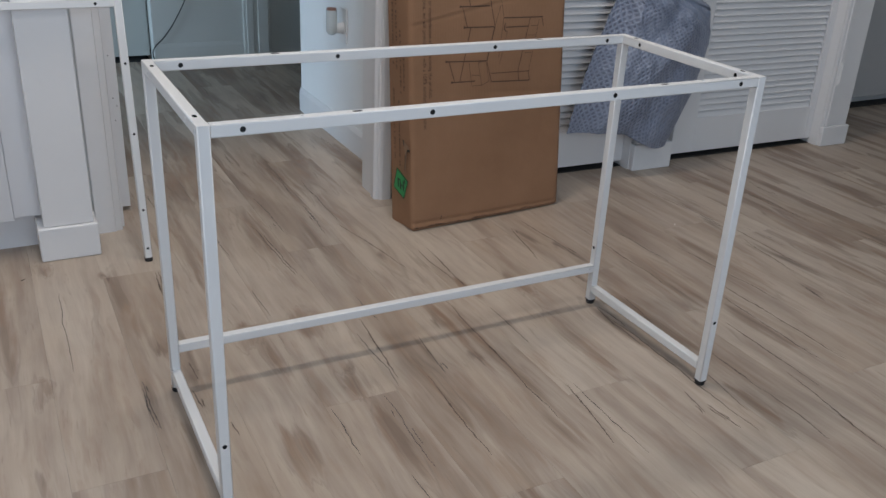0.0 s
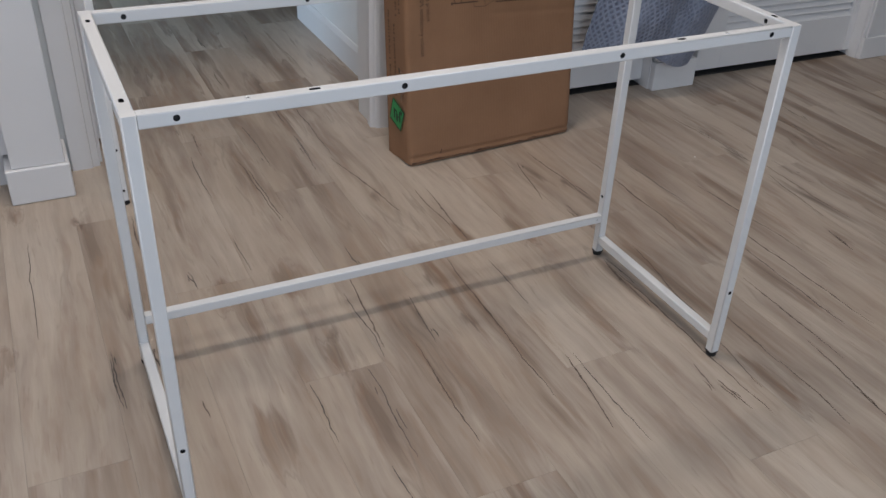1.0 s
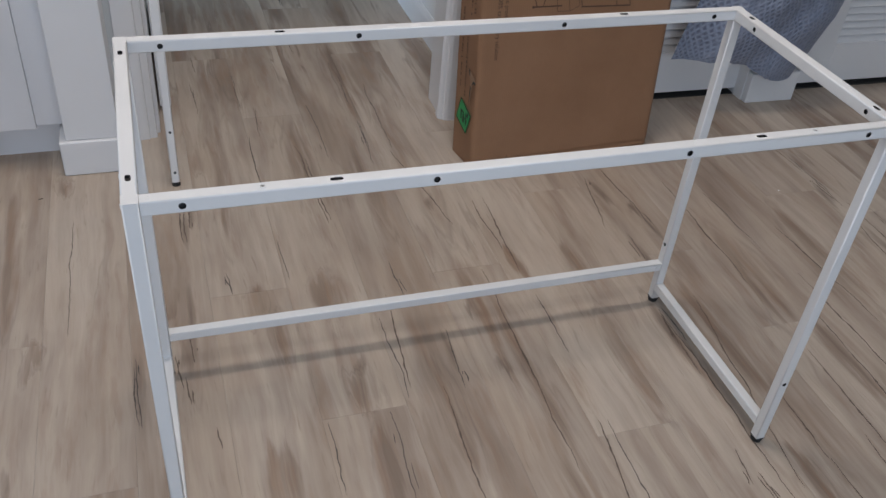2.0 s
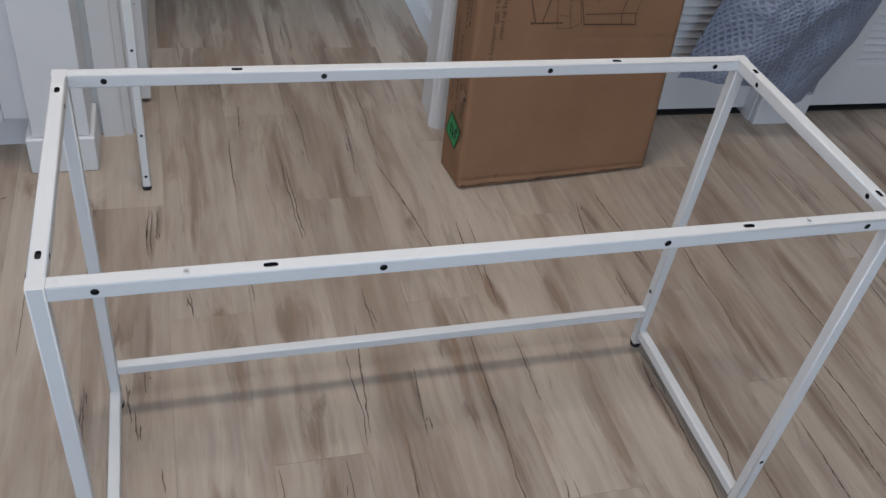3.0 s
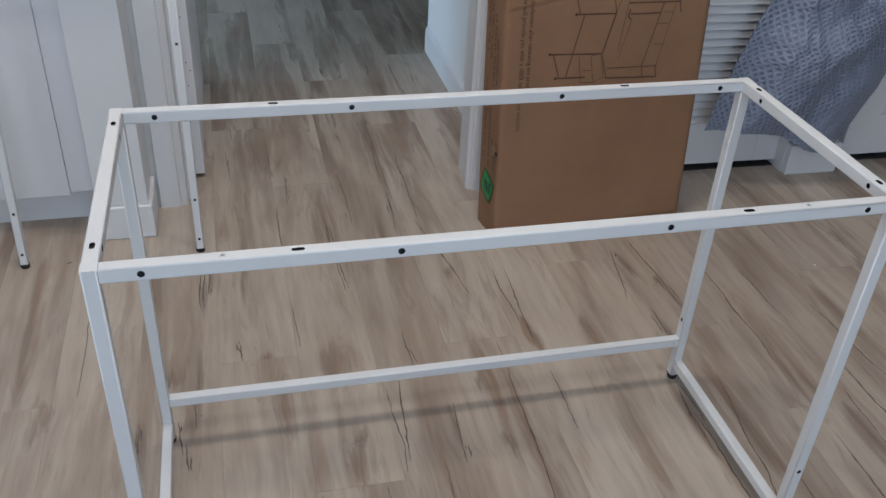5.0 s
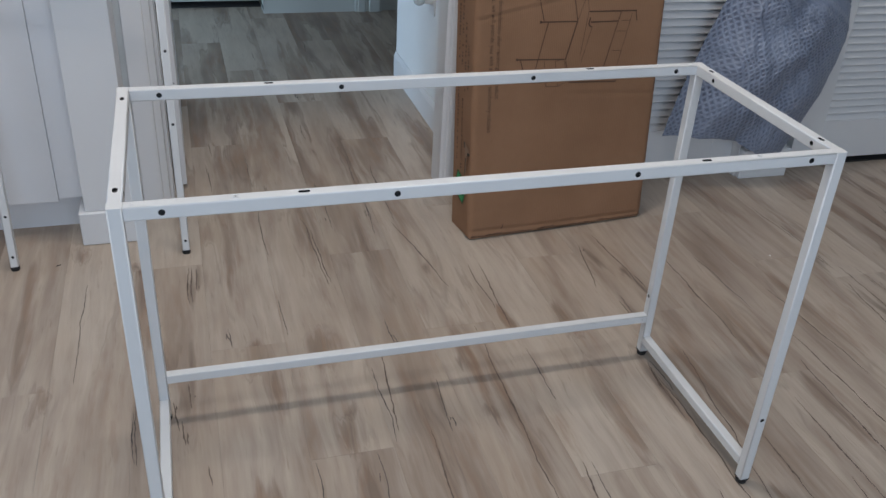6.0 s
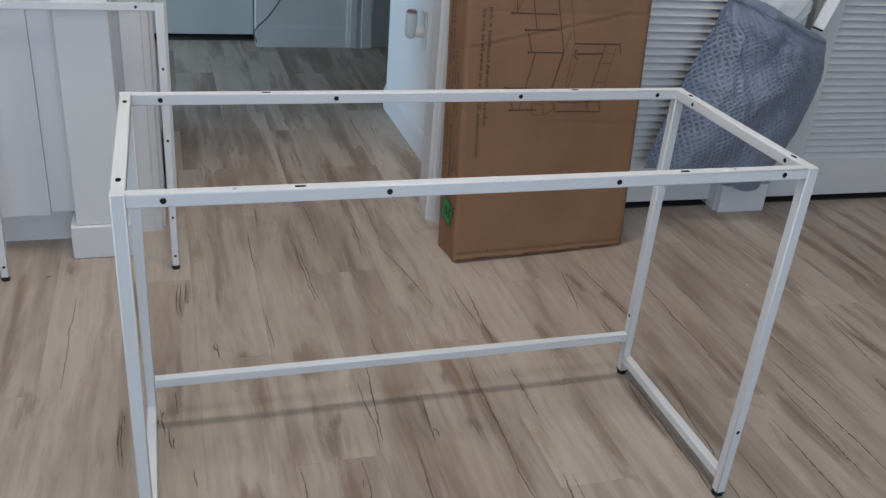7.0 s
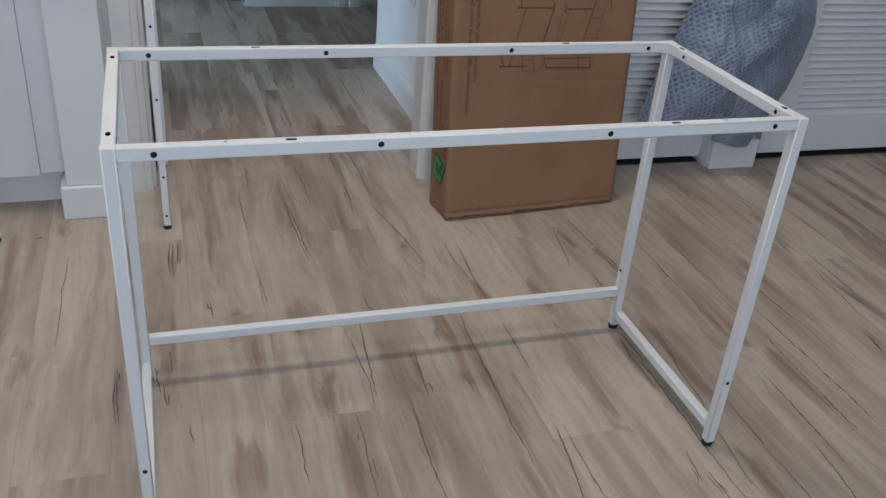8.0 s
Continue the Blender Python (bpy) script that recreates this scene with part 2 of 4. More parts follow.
def bag_plastic():
    """Soft film with pressed cells, stretched here and slack there; shading of cells and pleats is painted in."""
    m = material("bag_film", (0.16, 0.185, 0.24), 0.40)
    g = Graph(m)
    v = g.coords("UV")
    pull = g.vec("SUBTRACT", g.noise(v, 4.0, 1, colour=True), (0.5, 0.5, 0.5))
    v2 = g.vec("ADD", v, g.vec("MULTIPLY", pull, (0.034, 0.034, 0.0)))
    turn = g.node("ShaderNodeMapping")
    g.put(turn.inputs["Vector"], v2)
    turn.inputs["Rotation"].default_value = (0, 0, radians(38))
    turn.inputs["Scale"].default_value = (38.0, 33.0, 1.0)
    vor = g.node("ShaderNodeTexVoronoi")
    vor.feature = "DISTANCE_TO_EDGE"
    g.put(vor.inputs["Vector"], turn.outputs[0])
    vor.inputs["Scale"].default_value = 1.0
    vor.inputs["Randomness"].default_value = 0.12
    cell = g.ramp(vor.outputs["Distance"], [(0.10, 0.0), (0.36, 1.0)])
    slack = g.ramp(g.noise(v, 3.2, 3), [(0.36, 0.45), (0.58, 1.0)])
    sep = g.node("ShaderNodeSeparateXYZ")
    g.put(sep.inputs[0], v2)
    slack = g.math("MULTIPLY", slack, g.ramp(sep.outputs[1], [(0.15, 0.0), (0.31, 1.0)]))
    cell = g.math("MULTIPLY", cell, slack)
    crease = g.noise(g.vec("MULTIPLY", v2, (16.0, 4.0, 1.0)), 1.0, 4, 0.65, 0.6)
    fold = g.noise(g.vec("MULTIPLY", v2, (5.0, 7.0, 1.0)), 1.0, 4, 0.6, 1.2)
    # cell hollows coloured darker than the net between them, as if shaded
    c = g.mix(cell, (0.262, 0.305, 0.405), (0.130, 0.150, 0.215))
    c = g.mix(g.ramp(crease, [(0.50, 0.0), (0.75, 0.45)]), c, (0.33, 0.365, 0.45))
    # pleats fan out from the gathered corner; their shaded and lit sides are painted
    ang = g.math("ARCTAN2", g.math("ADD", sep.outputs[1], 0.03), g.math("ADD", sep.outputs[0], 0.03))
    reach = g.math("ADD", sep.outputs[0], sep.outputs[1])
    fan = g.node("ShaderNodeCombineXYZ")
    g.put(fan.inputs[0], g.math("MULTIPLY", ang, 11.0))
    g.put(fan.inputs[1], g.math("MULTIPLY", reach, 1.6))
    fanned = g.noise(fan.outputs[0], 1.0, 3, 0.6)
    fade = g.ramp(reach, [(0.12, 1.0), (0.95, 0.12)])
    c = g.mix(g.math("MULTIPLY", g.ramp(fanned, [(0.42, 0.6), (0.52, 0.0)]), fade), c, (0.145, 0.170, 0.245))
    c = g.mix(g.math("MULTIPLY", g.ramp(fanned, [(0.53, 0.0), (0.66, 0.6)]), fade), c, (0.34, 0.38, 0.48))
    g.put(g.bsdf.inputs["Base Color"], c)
    pleat = g.math("MULTIPLY", g.math("MULTIPLY", fanned, fade), 3.0)
    crease = g.math("ADD", crease, pleat)
    hgt = g.math("ADD", g.math("MULTIPLY", crease, 1.3), g.math("MULTIPLY", fold, 1.0))
    g.bump(g.math("SUBTRACT", hgt, g.math("MULTIPLY", cell, 0.7)), 0.75, 0.006)
    return m


METAL = painted("white_powder_coat", (0.72, 0.725, 0.73), 0.38, 0.03, 0.25, 3.0)
HOLE = material("hole_shadow_black", (0.012, 0.012, 0.013), 0.6)
RUBBER = material("black_rubber", (0.02, 0.02, 0.022), 0.6)
TRIM = painted("white_trim_paint", (0.78, 0.78, 0.79), 0.42, 0.04, 0.12)
CABINET = painted("white_cabinet_paint", (0.76, 0.76, 0.78), 0.45, 0.04, 0.1)
WALL = painted("wall_paint", (0.66, 0.68, 0.68), 0.75, 0.05, 0.35)
FAR = painted("grey_green_paint", (0.52, 0.55, 0.535), 0.6, 0.05, 0.2)
FAR_DOOR = painted("grey_green_door_paint", (0.40, 0.43, 0.415), 0.6, 0.05, 0.2)
# wall paint made lighter, in place of stronger daylight on the hall's east wall
HALL_LIT = painted("lit_hall_wall_paint", (0.85, 0.86, 0.86), 0.6, 0.03, 0.3)
GREY = painted("grey_paint", (0.44, 0.45, 0.46), 0.6, 0.05, 0.2)
CEILING = painted("ceiling_paint", (0.80, 0.80, 0.78), 0.9, 0.03, 0.4)
# near-black for the strips that stand in for shade under doors
DARK = material("gap_shade_black", (0.03, 0.03, 0.03), 0.9)
SUB = material("subfloor", (0.08, 0.065, 0.05), 0.9)
PLANK = wood_floor()
CARD = cardboard()
INK = material("brown_print_ink", (0.095, 0.050, 0.030), 0.8)
TEXT_INK = material("dark_print_ink", (0.050, 0.029, 0.019), 0.8)
FADED = material("faded_print_ink", (0.115, 0.064, 0.040), 0.85)
GREEN = painted("green_label_paper", (0.03, 0.33, 0.10), 0.55, 0.1, 0.1)
BLACK_INK = material("black_ink", (0.015, 0.02, 0.016), 0.6)
BAG = bag_plastic()
FOAM = painted("white_foam", (0.93, 0.94, 0.95), 0.7, 0.04, 0.3)
CORD = material("dark_cord", (0.05, 0.055, 0.055), 0.5)
PLASTIC = material("white_plastic", (0.8, 0.8, 0.8), 0.3)
GLASS = material("clear_vial", (0.9, 0.95, 0.95), 0.15)
GLASS.node_tree.nodes["Principled BSDF"].inputs["Transmission Weight"].default_value = 0.45
STEEL = material("brushed_steel", (0.46, 0.46, 0.45), 0.4, 0.6)


# ---- building blocks ----
def part(name, bm, mat, parent=None, label=""):
    """One mesh object from a bmesh, under a thing or a part."""
    me = bpy.data.meshes.new(name)
    bm.to_mesh(me)
    bm.free()
    for m in mat if isinstance(mat, (list, tuple)) else [mat]:
        me.materials.append(m)
    ob = new(name, me)
    ob.parent = parent
    if label:
        ob["label"] = label
    return ob


def empty(name, m):
    ob = new(name)
    ob.empty_display_size = 0.05
    ob.matrix_world = m
    return ob


def add_box(bm, x0, x1, y0, y1, z0, z1, bevel=0.0, seg=2):
    out = bmesh.ops.create_cube(bm, size=1, matrix=Matrix.Translation(((x0 + x1) / 2, (y0 + y1) / 2, (z0 + z1) / 2)) @ Matrix.Diagonal((x1 - x0, y1 - y0, z1 - z0, 1)))
    if bevel:
        edges = list({e for v in out["verts"] for e in v.link_edges})
        bmesh.ops.bevel(bm, geom=edges, offset=bevel, segments=seg, affect="EDGES", profile=0.5)
    return bm


def box(x0, x1, y0, y1, z0, z1, bevel=0.0, seg=2):
    return add_box(bmesh.new(), x0, x1, y0, y1, z0, z1, bevel, seg)


def add_cyl(bm, r0, r1, depth, m, seg=20):
    bmesh.ops.create_cone(bm, cap_ends=True, segments=seg, radius1=r0, radius2=r1, depth=depth, matrix=m)
    return bm


def extrude_profile(points, length, m):
    """A closed outline in x and y, drawn along z."""
    bm = bmesh.new()
    low = [bm.verts.new((x, y, 0)) for x, y in points]
    high = [bm.verts.new((x, y, length)) for x, y in points]
    bm.faces.new(low)
    bm.faces.new(high[::-1])
    k = len(points)
    for i in range(k):
        bm.faces.new((low[i], high[i], high[(i + 1) % k], low[(i + 1) % k]))
    bmesh.ops.recalc_face_normals(bm, faces=bm.faces)
    bm.transform(m)
    return bm


def bar(length, t, holes, m):
    """A square tube along x with rounded long edges and drilled holes.
    holes: side (0 to 3: -y, +z, +y, -z), place along the tube, radius, half slot length, depth."""
    bm = bmesh.new()
    h, r = t / 2, 0.0022
    f = h - r

    def at(side, x, across, out):
        a, b = across, out
        y, z = ((a, b) if side == 1 else (b, -a) if side == 2 else (-a, -b) if side == 3 else (-b, a))
        return bm.verts.new((x, y, z))

    for side in range(4):
        spots = sorted(s[1:] for s in holes if s[0] == side)
        x = 0.0
        for px, rad, slot, deep in spots:
            w = f + slot
            quad = [at(side, x, -f, h), at(side, px - w, -f, h), at(side, px - w, f, h), at(side, x, f, h)]
            bm.faces.new(quad)
            ring, lip, pit = [], [], []
            for i in range(16):
                a = math.tau * (i + 0.0) / 16
                ca, sa = math.cos(a), math.sin(a)
                k = 1 / max(abs(ca), abs(sa))
                sx = slot * (1 if ca > 1e-6 else -1 if ca < -1e-6 else 0)
                ring.append(at(side, px + (sx if abs(ca) < abs(sa) - 1e-6 else slot * math.copysign(1, ca)) + f * ca * k, f * sa * k, h))
                lip.append(at(side, px + sx + rad * ca, rad * sa, h))
                pit.append(at(side, px + sx + rad * ca, rad * sa, h - deep))
            for i in range(16):
                j = (i + 1) % 16
                bm.faces.new((ring[i], ring[j], lip[j], lip[i]))
                w2 = bm.faces.new((lip[i], lip[j], pit[j], pit[i]))
                w2.material_index = 1
            bm.faces.new(pit).material_index = 1
            x = px + w
        bm.faces.new([at(side, x, -f, h), at(side, length, -f, h), at(side, length, f, h), at(side, x, f, h)])
        # rounded edge to the next side
        prev = None
        for i in range(4):
            a = math.radians(30 * i)
            ac, ou = f + r * math.sin(a), f + r * math.cos(a)
            pair = (at(side, 0, ac, ou), at(side, length, ac, ou))
            if prev:
                bm.faces.new((prev[0], prev[1], pair[1], pair[0])).smooth = True
            prev = pair
    for x in (0.0, length):
        pts = []
        for side in range(4):
            for i in range(4):
                a = math.radians(30 * i)
                pts.append(at(side, x, f + r * math.sin(a), f + r * math.cos(a)))
        bm.faces.new(pts)
    bmesh.ops.remove_doubles(bm, verts=bm.verts, dist=1e-6)
    bmesh.ops.recalc_face_normals(bm, faces=bm.faces)
    bm.transform(m)
    return bm


ALONG_Y = Matrix.Rotation(radians(90), 4, "Z")      # tube x to y; its -y side faces +x
UP = Matrix.Rotation(radians(-90), 4, "Y")          # tube x to z; its -y side stays -y


def glide(parent, x, y):
    bm = add_cyl(bmesh.new(), 0.0105, 0.0115, 0.006, Matrix.Translation((x, y, 0.003)))
    add_cyl(bm, 0.0085, 0.0085, 0.004, Matrix.Translation((x, y, 0.0075)))
    add_box(bm, x - 0.0098, x + 0.0098, y - 0.0098, y + 0.0098, 0.009, 0.0125)
    part("foot_glide", bm, RUBBER, parent, "black plastic foot glide")


# ---- the setting ----
def structure(name, bm, mat, m=None, label="", category=""):
    ob = part(name, bm, mat)
    if m is not None:
        ob.matrix_world = m
    return tagged(ob, label, category or name.split("_")[0], kind="structure")


# the long wall stands a degree off the desk: u along it, v into it
W = pose(0, 1.395, 0, 0, 0, -1.1)
TOP = 2.03
floor = structure("floor", box(-2.0, 4.95, -3.2, 4.1, -0.06, -0.009), SUB, None, "pale maple-look plank floor with brown streaks and cracks", "floor")
structure("ceiling", box(-2.0, 4.9, -3.2, 4.1, CEIL, CEIL + 0.1), CEILING, None, "plain white ceiling", "ceiling")

bm = box(-1.9, 0.036, 0, 0.12, 0, CEIL)                      # left of the doorway
add_box(bm, 0.036, 0.888, 0, 0.12, TOP, CEIL)                # over the doorway
add_box(bm, 0.888, 1.0, 0, 0.12, 0, CEIL)
add_box(bm, 1.0, 1.935, 0, 0.12, TOP, CEIL)                  # over the closets
add_box(bm, 2.12, 2.96, 0, 0.12, TOP, CEIL)
structure("wall_north", bm, WALL, W, "white painted wall with a doorway and closets", "wall")
structure("wall_west", box(-2.0, -1.9, -3.2, 4.1, 0, CEIL), WALL, None, "plain white wall", "wall")
structure("wall_east", box(4.8, 4.9, -3.2, 4.1, 0, CEIL), WALL, None, "plain white wall", "wall")
structure("wall_south", box(-1.9, 4.8, -3.2, -3.1, 0, CEIL), WALL, None, "plain white wall", "wall")
structure("wall_far", box(0.545, 4.8, 3.55, 3.65, 0, CEIL), FAR, None, "grey-green painted wall at the hall's end", "wall")
structure("wall_behind", box(-1.9, 4.8, 4.0, 4.1, 0, CEIL), FAR, None, "plain wall behind the hall", "wall")
structure("wall_hall_east", box(1.003, 1.11, 1.5, 2.52, 0, CEIL), HALL_LIT, None, "white hall wall in cool daylight", "wall")
structure("wall_hall_west", box(-0.1, 0.02, 1.52, 2.34, 0, CEIL), WALL, None, "white hall wall", "wall")
# unseen wall, added to close the closet off from the recess's light
structure("wall_closet_side", box(3.02, 3.1, 1.46, 2.0, 0, CEIL), WALL, None, "unseen closet side wall that keeps light out", "wall")
structure("wall_closet", box(1.11, 3.1, 2.0, 2.1, 0, CEIL), WALL, None, "plain closet back wall", "wall")

# baseboards: a board with an eased top
def board(length, height, thick):
    return extrude_profile([(0, 0), (thick, 0), (thick, height - 0.02), (thick * 0.55, height - 0.006), (thick * 0.3, height), (0, height)], length, Matrix.Identity(4))


def baseboard(x0, y0, x1, y1, height, mat):
    """Along a wall from one corner to the next, with the room on its right-hand side."""
    d = Vector((x1 - x0, y1 - y0, 0))
    along = d.normalized()
    out = Vector((along.y, -along.x, 0))
    m = Matrix((( out.x, 0, along.x, x0), (out.y, 0, along.y, y0), (0, 1, 0, 0), (0, 0, 0, 1)))
    return structure("baseboard", board(d.length, height, 0.010), mat, m, "painted baseboard along the wall", "baseboard")


baseboard(0.99, 2.52, 0.99, 1.5, 0.105, TRIM).matrix_world = Matrix(((-1, 0, 0, 1.003), (0, 0, 1, 1.5), (0, 1, 0, 0), (0, 0, 0, 1)))
baseboard(0.545, 3.55, 1.02, 3.55, 0.115, FAR)

# door casings with a stepped face
right = [(0.876, 0.02), (0.872, -0.010), (0.879, -0.017), (0.886, -0.019), (0.889, -0.026), (0.898, -0.029), (0.926, -0.031), (0.931, -0.027), (0.931, 0.0), (0.89, 0.0), (0.89, 0.02)]
structure("trim_door_right", extrude_profile(right, TOP + 0.06, Matrix.Identity(4)), TRIM, W, "white stepped door casing", "trim")
left = [(-0.024, 0.0), (-0.024, -0.013), (-0.022, -0.015), (0.030, -0.013), (0.033, -0.006), (0.050, -0.005), (0.052, 0.0), (0.052, 0.02), (0.036, 0.02), (0.036, 0.0)]
structure("trim_door_left", extrude_profile(left, TOP + 0.06, Matrix.Identity(4)), TRIM, W, "white stepped door casing", "trim")
structure("jamb_right", box(0.882, 0.8885, 0.02, 0.122, 0, TOP), TRIM, W, "white door jamb lining", "jamb")
structure("jamb_left", box(0.035, 0.060, 0.022, 0.122, 0, TOP), TRIM, W, "white door jamb lining", "jamb")
bm = box(1.02, 1.17, 3.530, 3.549, 0, 2.1, 0.004)
add_box(bm, 1.035, 1.075, 3.520, 3.531, 0, 2.1, 0.004)
add_box(bm, 1.095, 1.155, 3.516, 3.531, 0, 2.1, 0.004)
structure("trim_far_door", bm, FAR, None, "grey-green ribbed door casing", "trim")


# pilasters between and beside the closets
def pilaster(name, u0, u1, plinth_h, label, left=0.010, proud=0.015):
    e = empty(name, W)
    tagged(e, label, "pilaster", kind="structure")
    part("shaft", box(u0 + left, u1 - 0.012, -0.045, 0.12, plinth_h, CEIL, 0.003), TRIM, e)
    part("plinth", box(u0, u1, -0.045 - proud, 0.12, 0, plinth_h, 0.004, 3), TRIM, e)
    part("edge_strip", box(u0 - 0.004, u0 - 0.0005, -0.036, 0.05, 0, CEIL, 0.001), TRIM, e)
    part("edge_bead", box(u0 + 0.012, u0 + 0.030, -0.053, -0.0455, plinth_h, CEIL, 0.003, 3), TRIM, e)
    return e


pilaster("pilaster_1", 1.935, 2.12, 0.105, "white painted pilaster between the closet doors")
jamb = pilaster("pilaster_2", 2.955, 3.11, 0.088, "white painted pilaster beside the closet door", 0.001, 0.010)
bm = box(2.972, 2.988, -0.057, -0.0525, 0.27, 0.37, 0.002)
add_cyl(bm, 0.004, 0.004, 0.08, Matrix.Translation((2.980, -0.057, 0.32)), 12)
part("catch", bm, PLASTIC, jamb, "white door catch plate")

# ---- things ----


def louver_door(u0, u1, f0, f1, name_label):
    """A painted closet door: frame, bottom and top rail, and a field of tilted slats."""
    z0, z1, v0, v1 = 0.024, TOP - 0.01, 0.008, 0.042
    e = empty("louver_door", W)
    tagged(e, name_label, "door", group="louvered closet doors")
    # dark strip laid on the floor in place of the shade under the door
    part("gap_shade_strip", box(u0, u1, 0.010, 0.119, 0.0005, 0.004), DARK, e, "dark strip for the shade under the door")
    part("stile", box(u0, f0, v0, v1, z0, z1, 0.002), TRIM, e)
    part("stile", box(f1, u1, v0, v1, z0, z1, 0.002), TRIM, e)
    part("bottom_rail", box(f0, f1, v0 + 0.0005, v1, z0, 0.168, 0.002), TRIM, e)
    part("top_rail", box(f0, f1, v0 + 0.0005, v1, z1 - 0.1, z1, 0.002), TRIM, e)
    bm = bmesh.new()
    add_box(bm, 0, f1 - f0 - 0.002, -0.0028, 0.0028, -0.0185, 0.0185, 0.0022)
    bm.transform(Matrix.Rotation(radians(-31), 4, "X"))
    me = None
    z = 0.182
    while z < z1 - 0.11:
        if me is None:
            ob = part("slat", bm, TRIM, e)
            me = ob.data
        else:
            ob = new("slat", me)
            ob.parent = e
        ob.matrix_basis = Matrix.Translation((f0 + 0.001, (v0 + v1) / 2, z))
        z += 0.0252
    return e


louver_door(1.005, 1.93, 1.09, 1.85, "white louvered closet door behind the leaning box")
louver_door(2.175, 2.95, 2.285, 2.918, "white louvered closet door with wide stiles")

# left: a tall cabinet beside the post
cab = empty("tall_cabinet", pose(-0.65, 1.38, 0))
tagged(cab, "white flat-panel built-in cabinet with a recessed plinth", "cabinet")
O = Matrix.Translation((0.65, -1.38, 0))


def local(bm, o):
    bm.transform(o)
    return bm


part("body", local(box(-1.1, -0.168, 1.332, 1.395, 0.108, 2.3, 0.002), O), CABINET, cab)
part("filler_strip", local(box(-0.2413, -0.168, 1.306, 1.3315, 0.112, 2.3, 0.0015), O), CABINET, cab)
part("door", local(box(-0.676, -0.242, 1.302, 1.320, 0.104, 2.28, 0.002), O), CABINET, cab)
part("door", local(box(-1.1, -0.682, 1.302, 1.320, 0.104, 2.28, 0.002), O), CABINET, cab)
part("plinth", local(box(-1.1, -0.17, 1.362, 1.395, 0, 0.1, 0.001), O), CABINET, cab)

post = empty("post", pose(-0.112, 1.31, 0))
tagged(post, "white square post with a plinth beside the doorway", "post", kind="structure")
O = Matrix.Translation((0.112, -1.31, 0))
part("shaft", local(box(-0.172, -0.041, 1.236, 1.396, 0.10, CEIL, 0.0025), O), TRIM, post)
bm = box(-0.189, -0.031, 1.2265, 1.394, 0, 0.099, 0.0045, 3)
part("plinth", local(bm, O), TRIM, post)

# the open door in the hall
door = empty("door", pose(0.084, 1.545, 0))
tagged(door, "open white hall door seen from its latch edge", "door")
part("slab", box(-0.016, 0.016, 0, 0.76, 0.014, 2.03, 0.0015), TRIM, door)
for z in (0.30, 0.345, 0.37, 0.5):
    part("screw_hole", add_cyl(bmesh.new(), 0.0017, 0.0017, 0.0016, Matrix.Translation((-0.006 + 0.02 * (z * 10 % 0.7), -0.0003, z)) @ Matrix.Rotation(radians(90), 4, "X"), 12), HOLE, door, "small dark screw hole")

# far end: a flat grey-green door with a dark gap under it
far = empty("far_door", pose(0.1, 3.67, 0))
tagged(far, "grey-green flat door with a dark gap below", "door")
part("slab", box(-0.7, 0.443, 0, 0.035, 0.034, 2.03, 0.002), FAR_DOOR, far)
# the gap's darkness is a black strip on the floor, standing in for shade
part("sill_shade", box(-0.7, 0.443, 0.004, 0.2, 0.0005, 0.006), DARK, far, "dark strip for the shade under the slab")

# right: a grey door past the closet
side = empty("side_door", pose(4.0, 1.72, 0))
tagged(side, "grey flat door in a recess past the closet", "door")
part("slab", box(-0.9, 0.78, 0, 0.035, 0.055, 2.03, 0.002), GREY, side)
# black strip added below the slab to darken the gap like shade
part("sill_shade", box(-0.9, 0.78, 0.004, 0.079, 0.0005, 0.006), DARK, side, "dark strip for the shade under the slab")
structure("wall_recess", box(3.1, 4.8, 1.8, 1.9, 0, CEIL), WALL, None, "plain wall behind the recess", "wall")


# ---- the desk frame ----
H, T = 0.723, 0.020
ZC = H - T / 2
desk = empty("desk_frame", pose(0.574, 0.2285, 0))
tagged(desk, "bare white tubular steel desk frame without a top", "desk frame")
O = Matrix.Translation((-0.574, -0.2285, 0))
HR = 0.0046
XS = (0.08, 0.394, 0.764, 1.07)
SLOTS = (0.266, 0.885)
INWARD = {0.022: 3, 1.126: 1}      # the side of an upright tube that faces the other end
rails = {}
for name, y in (("front_rail", 0.010), ("back_rail", 0.447)):
    holes = [(0, x - 0.0326, HR, 0, 0.004) for x in XS] + [(1, x - 0.0326, 0.0036, 0.0048, 0.004) for x in SLOTS]
    rail = part(name, bar(1.0832, T, holes, O @ Matrix.Translation((0.0326, y, ZC))), [METAL, HOLE], desk)
    part("stretcher", bar(1.0840, T, [], O @ Matrix.Translation((0.032, 0.447, 0.106))), [METAL, HOLE], desk) if name == "back_rail" else None
    rails[name] = rail
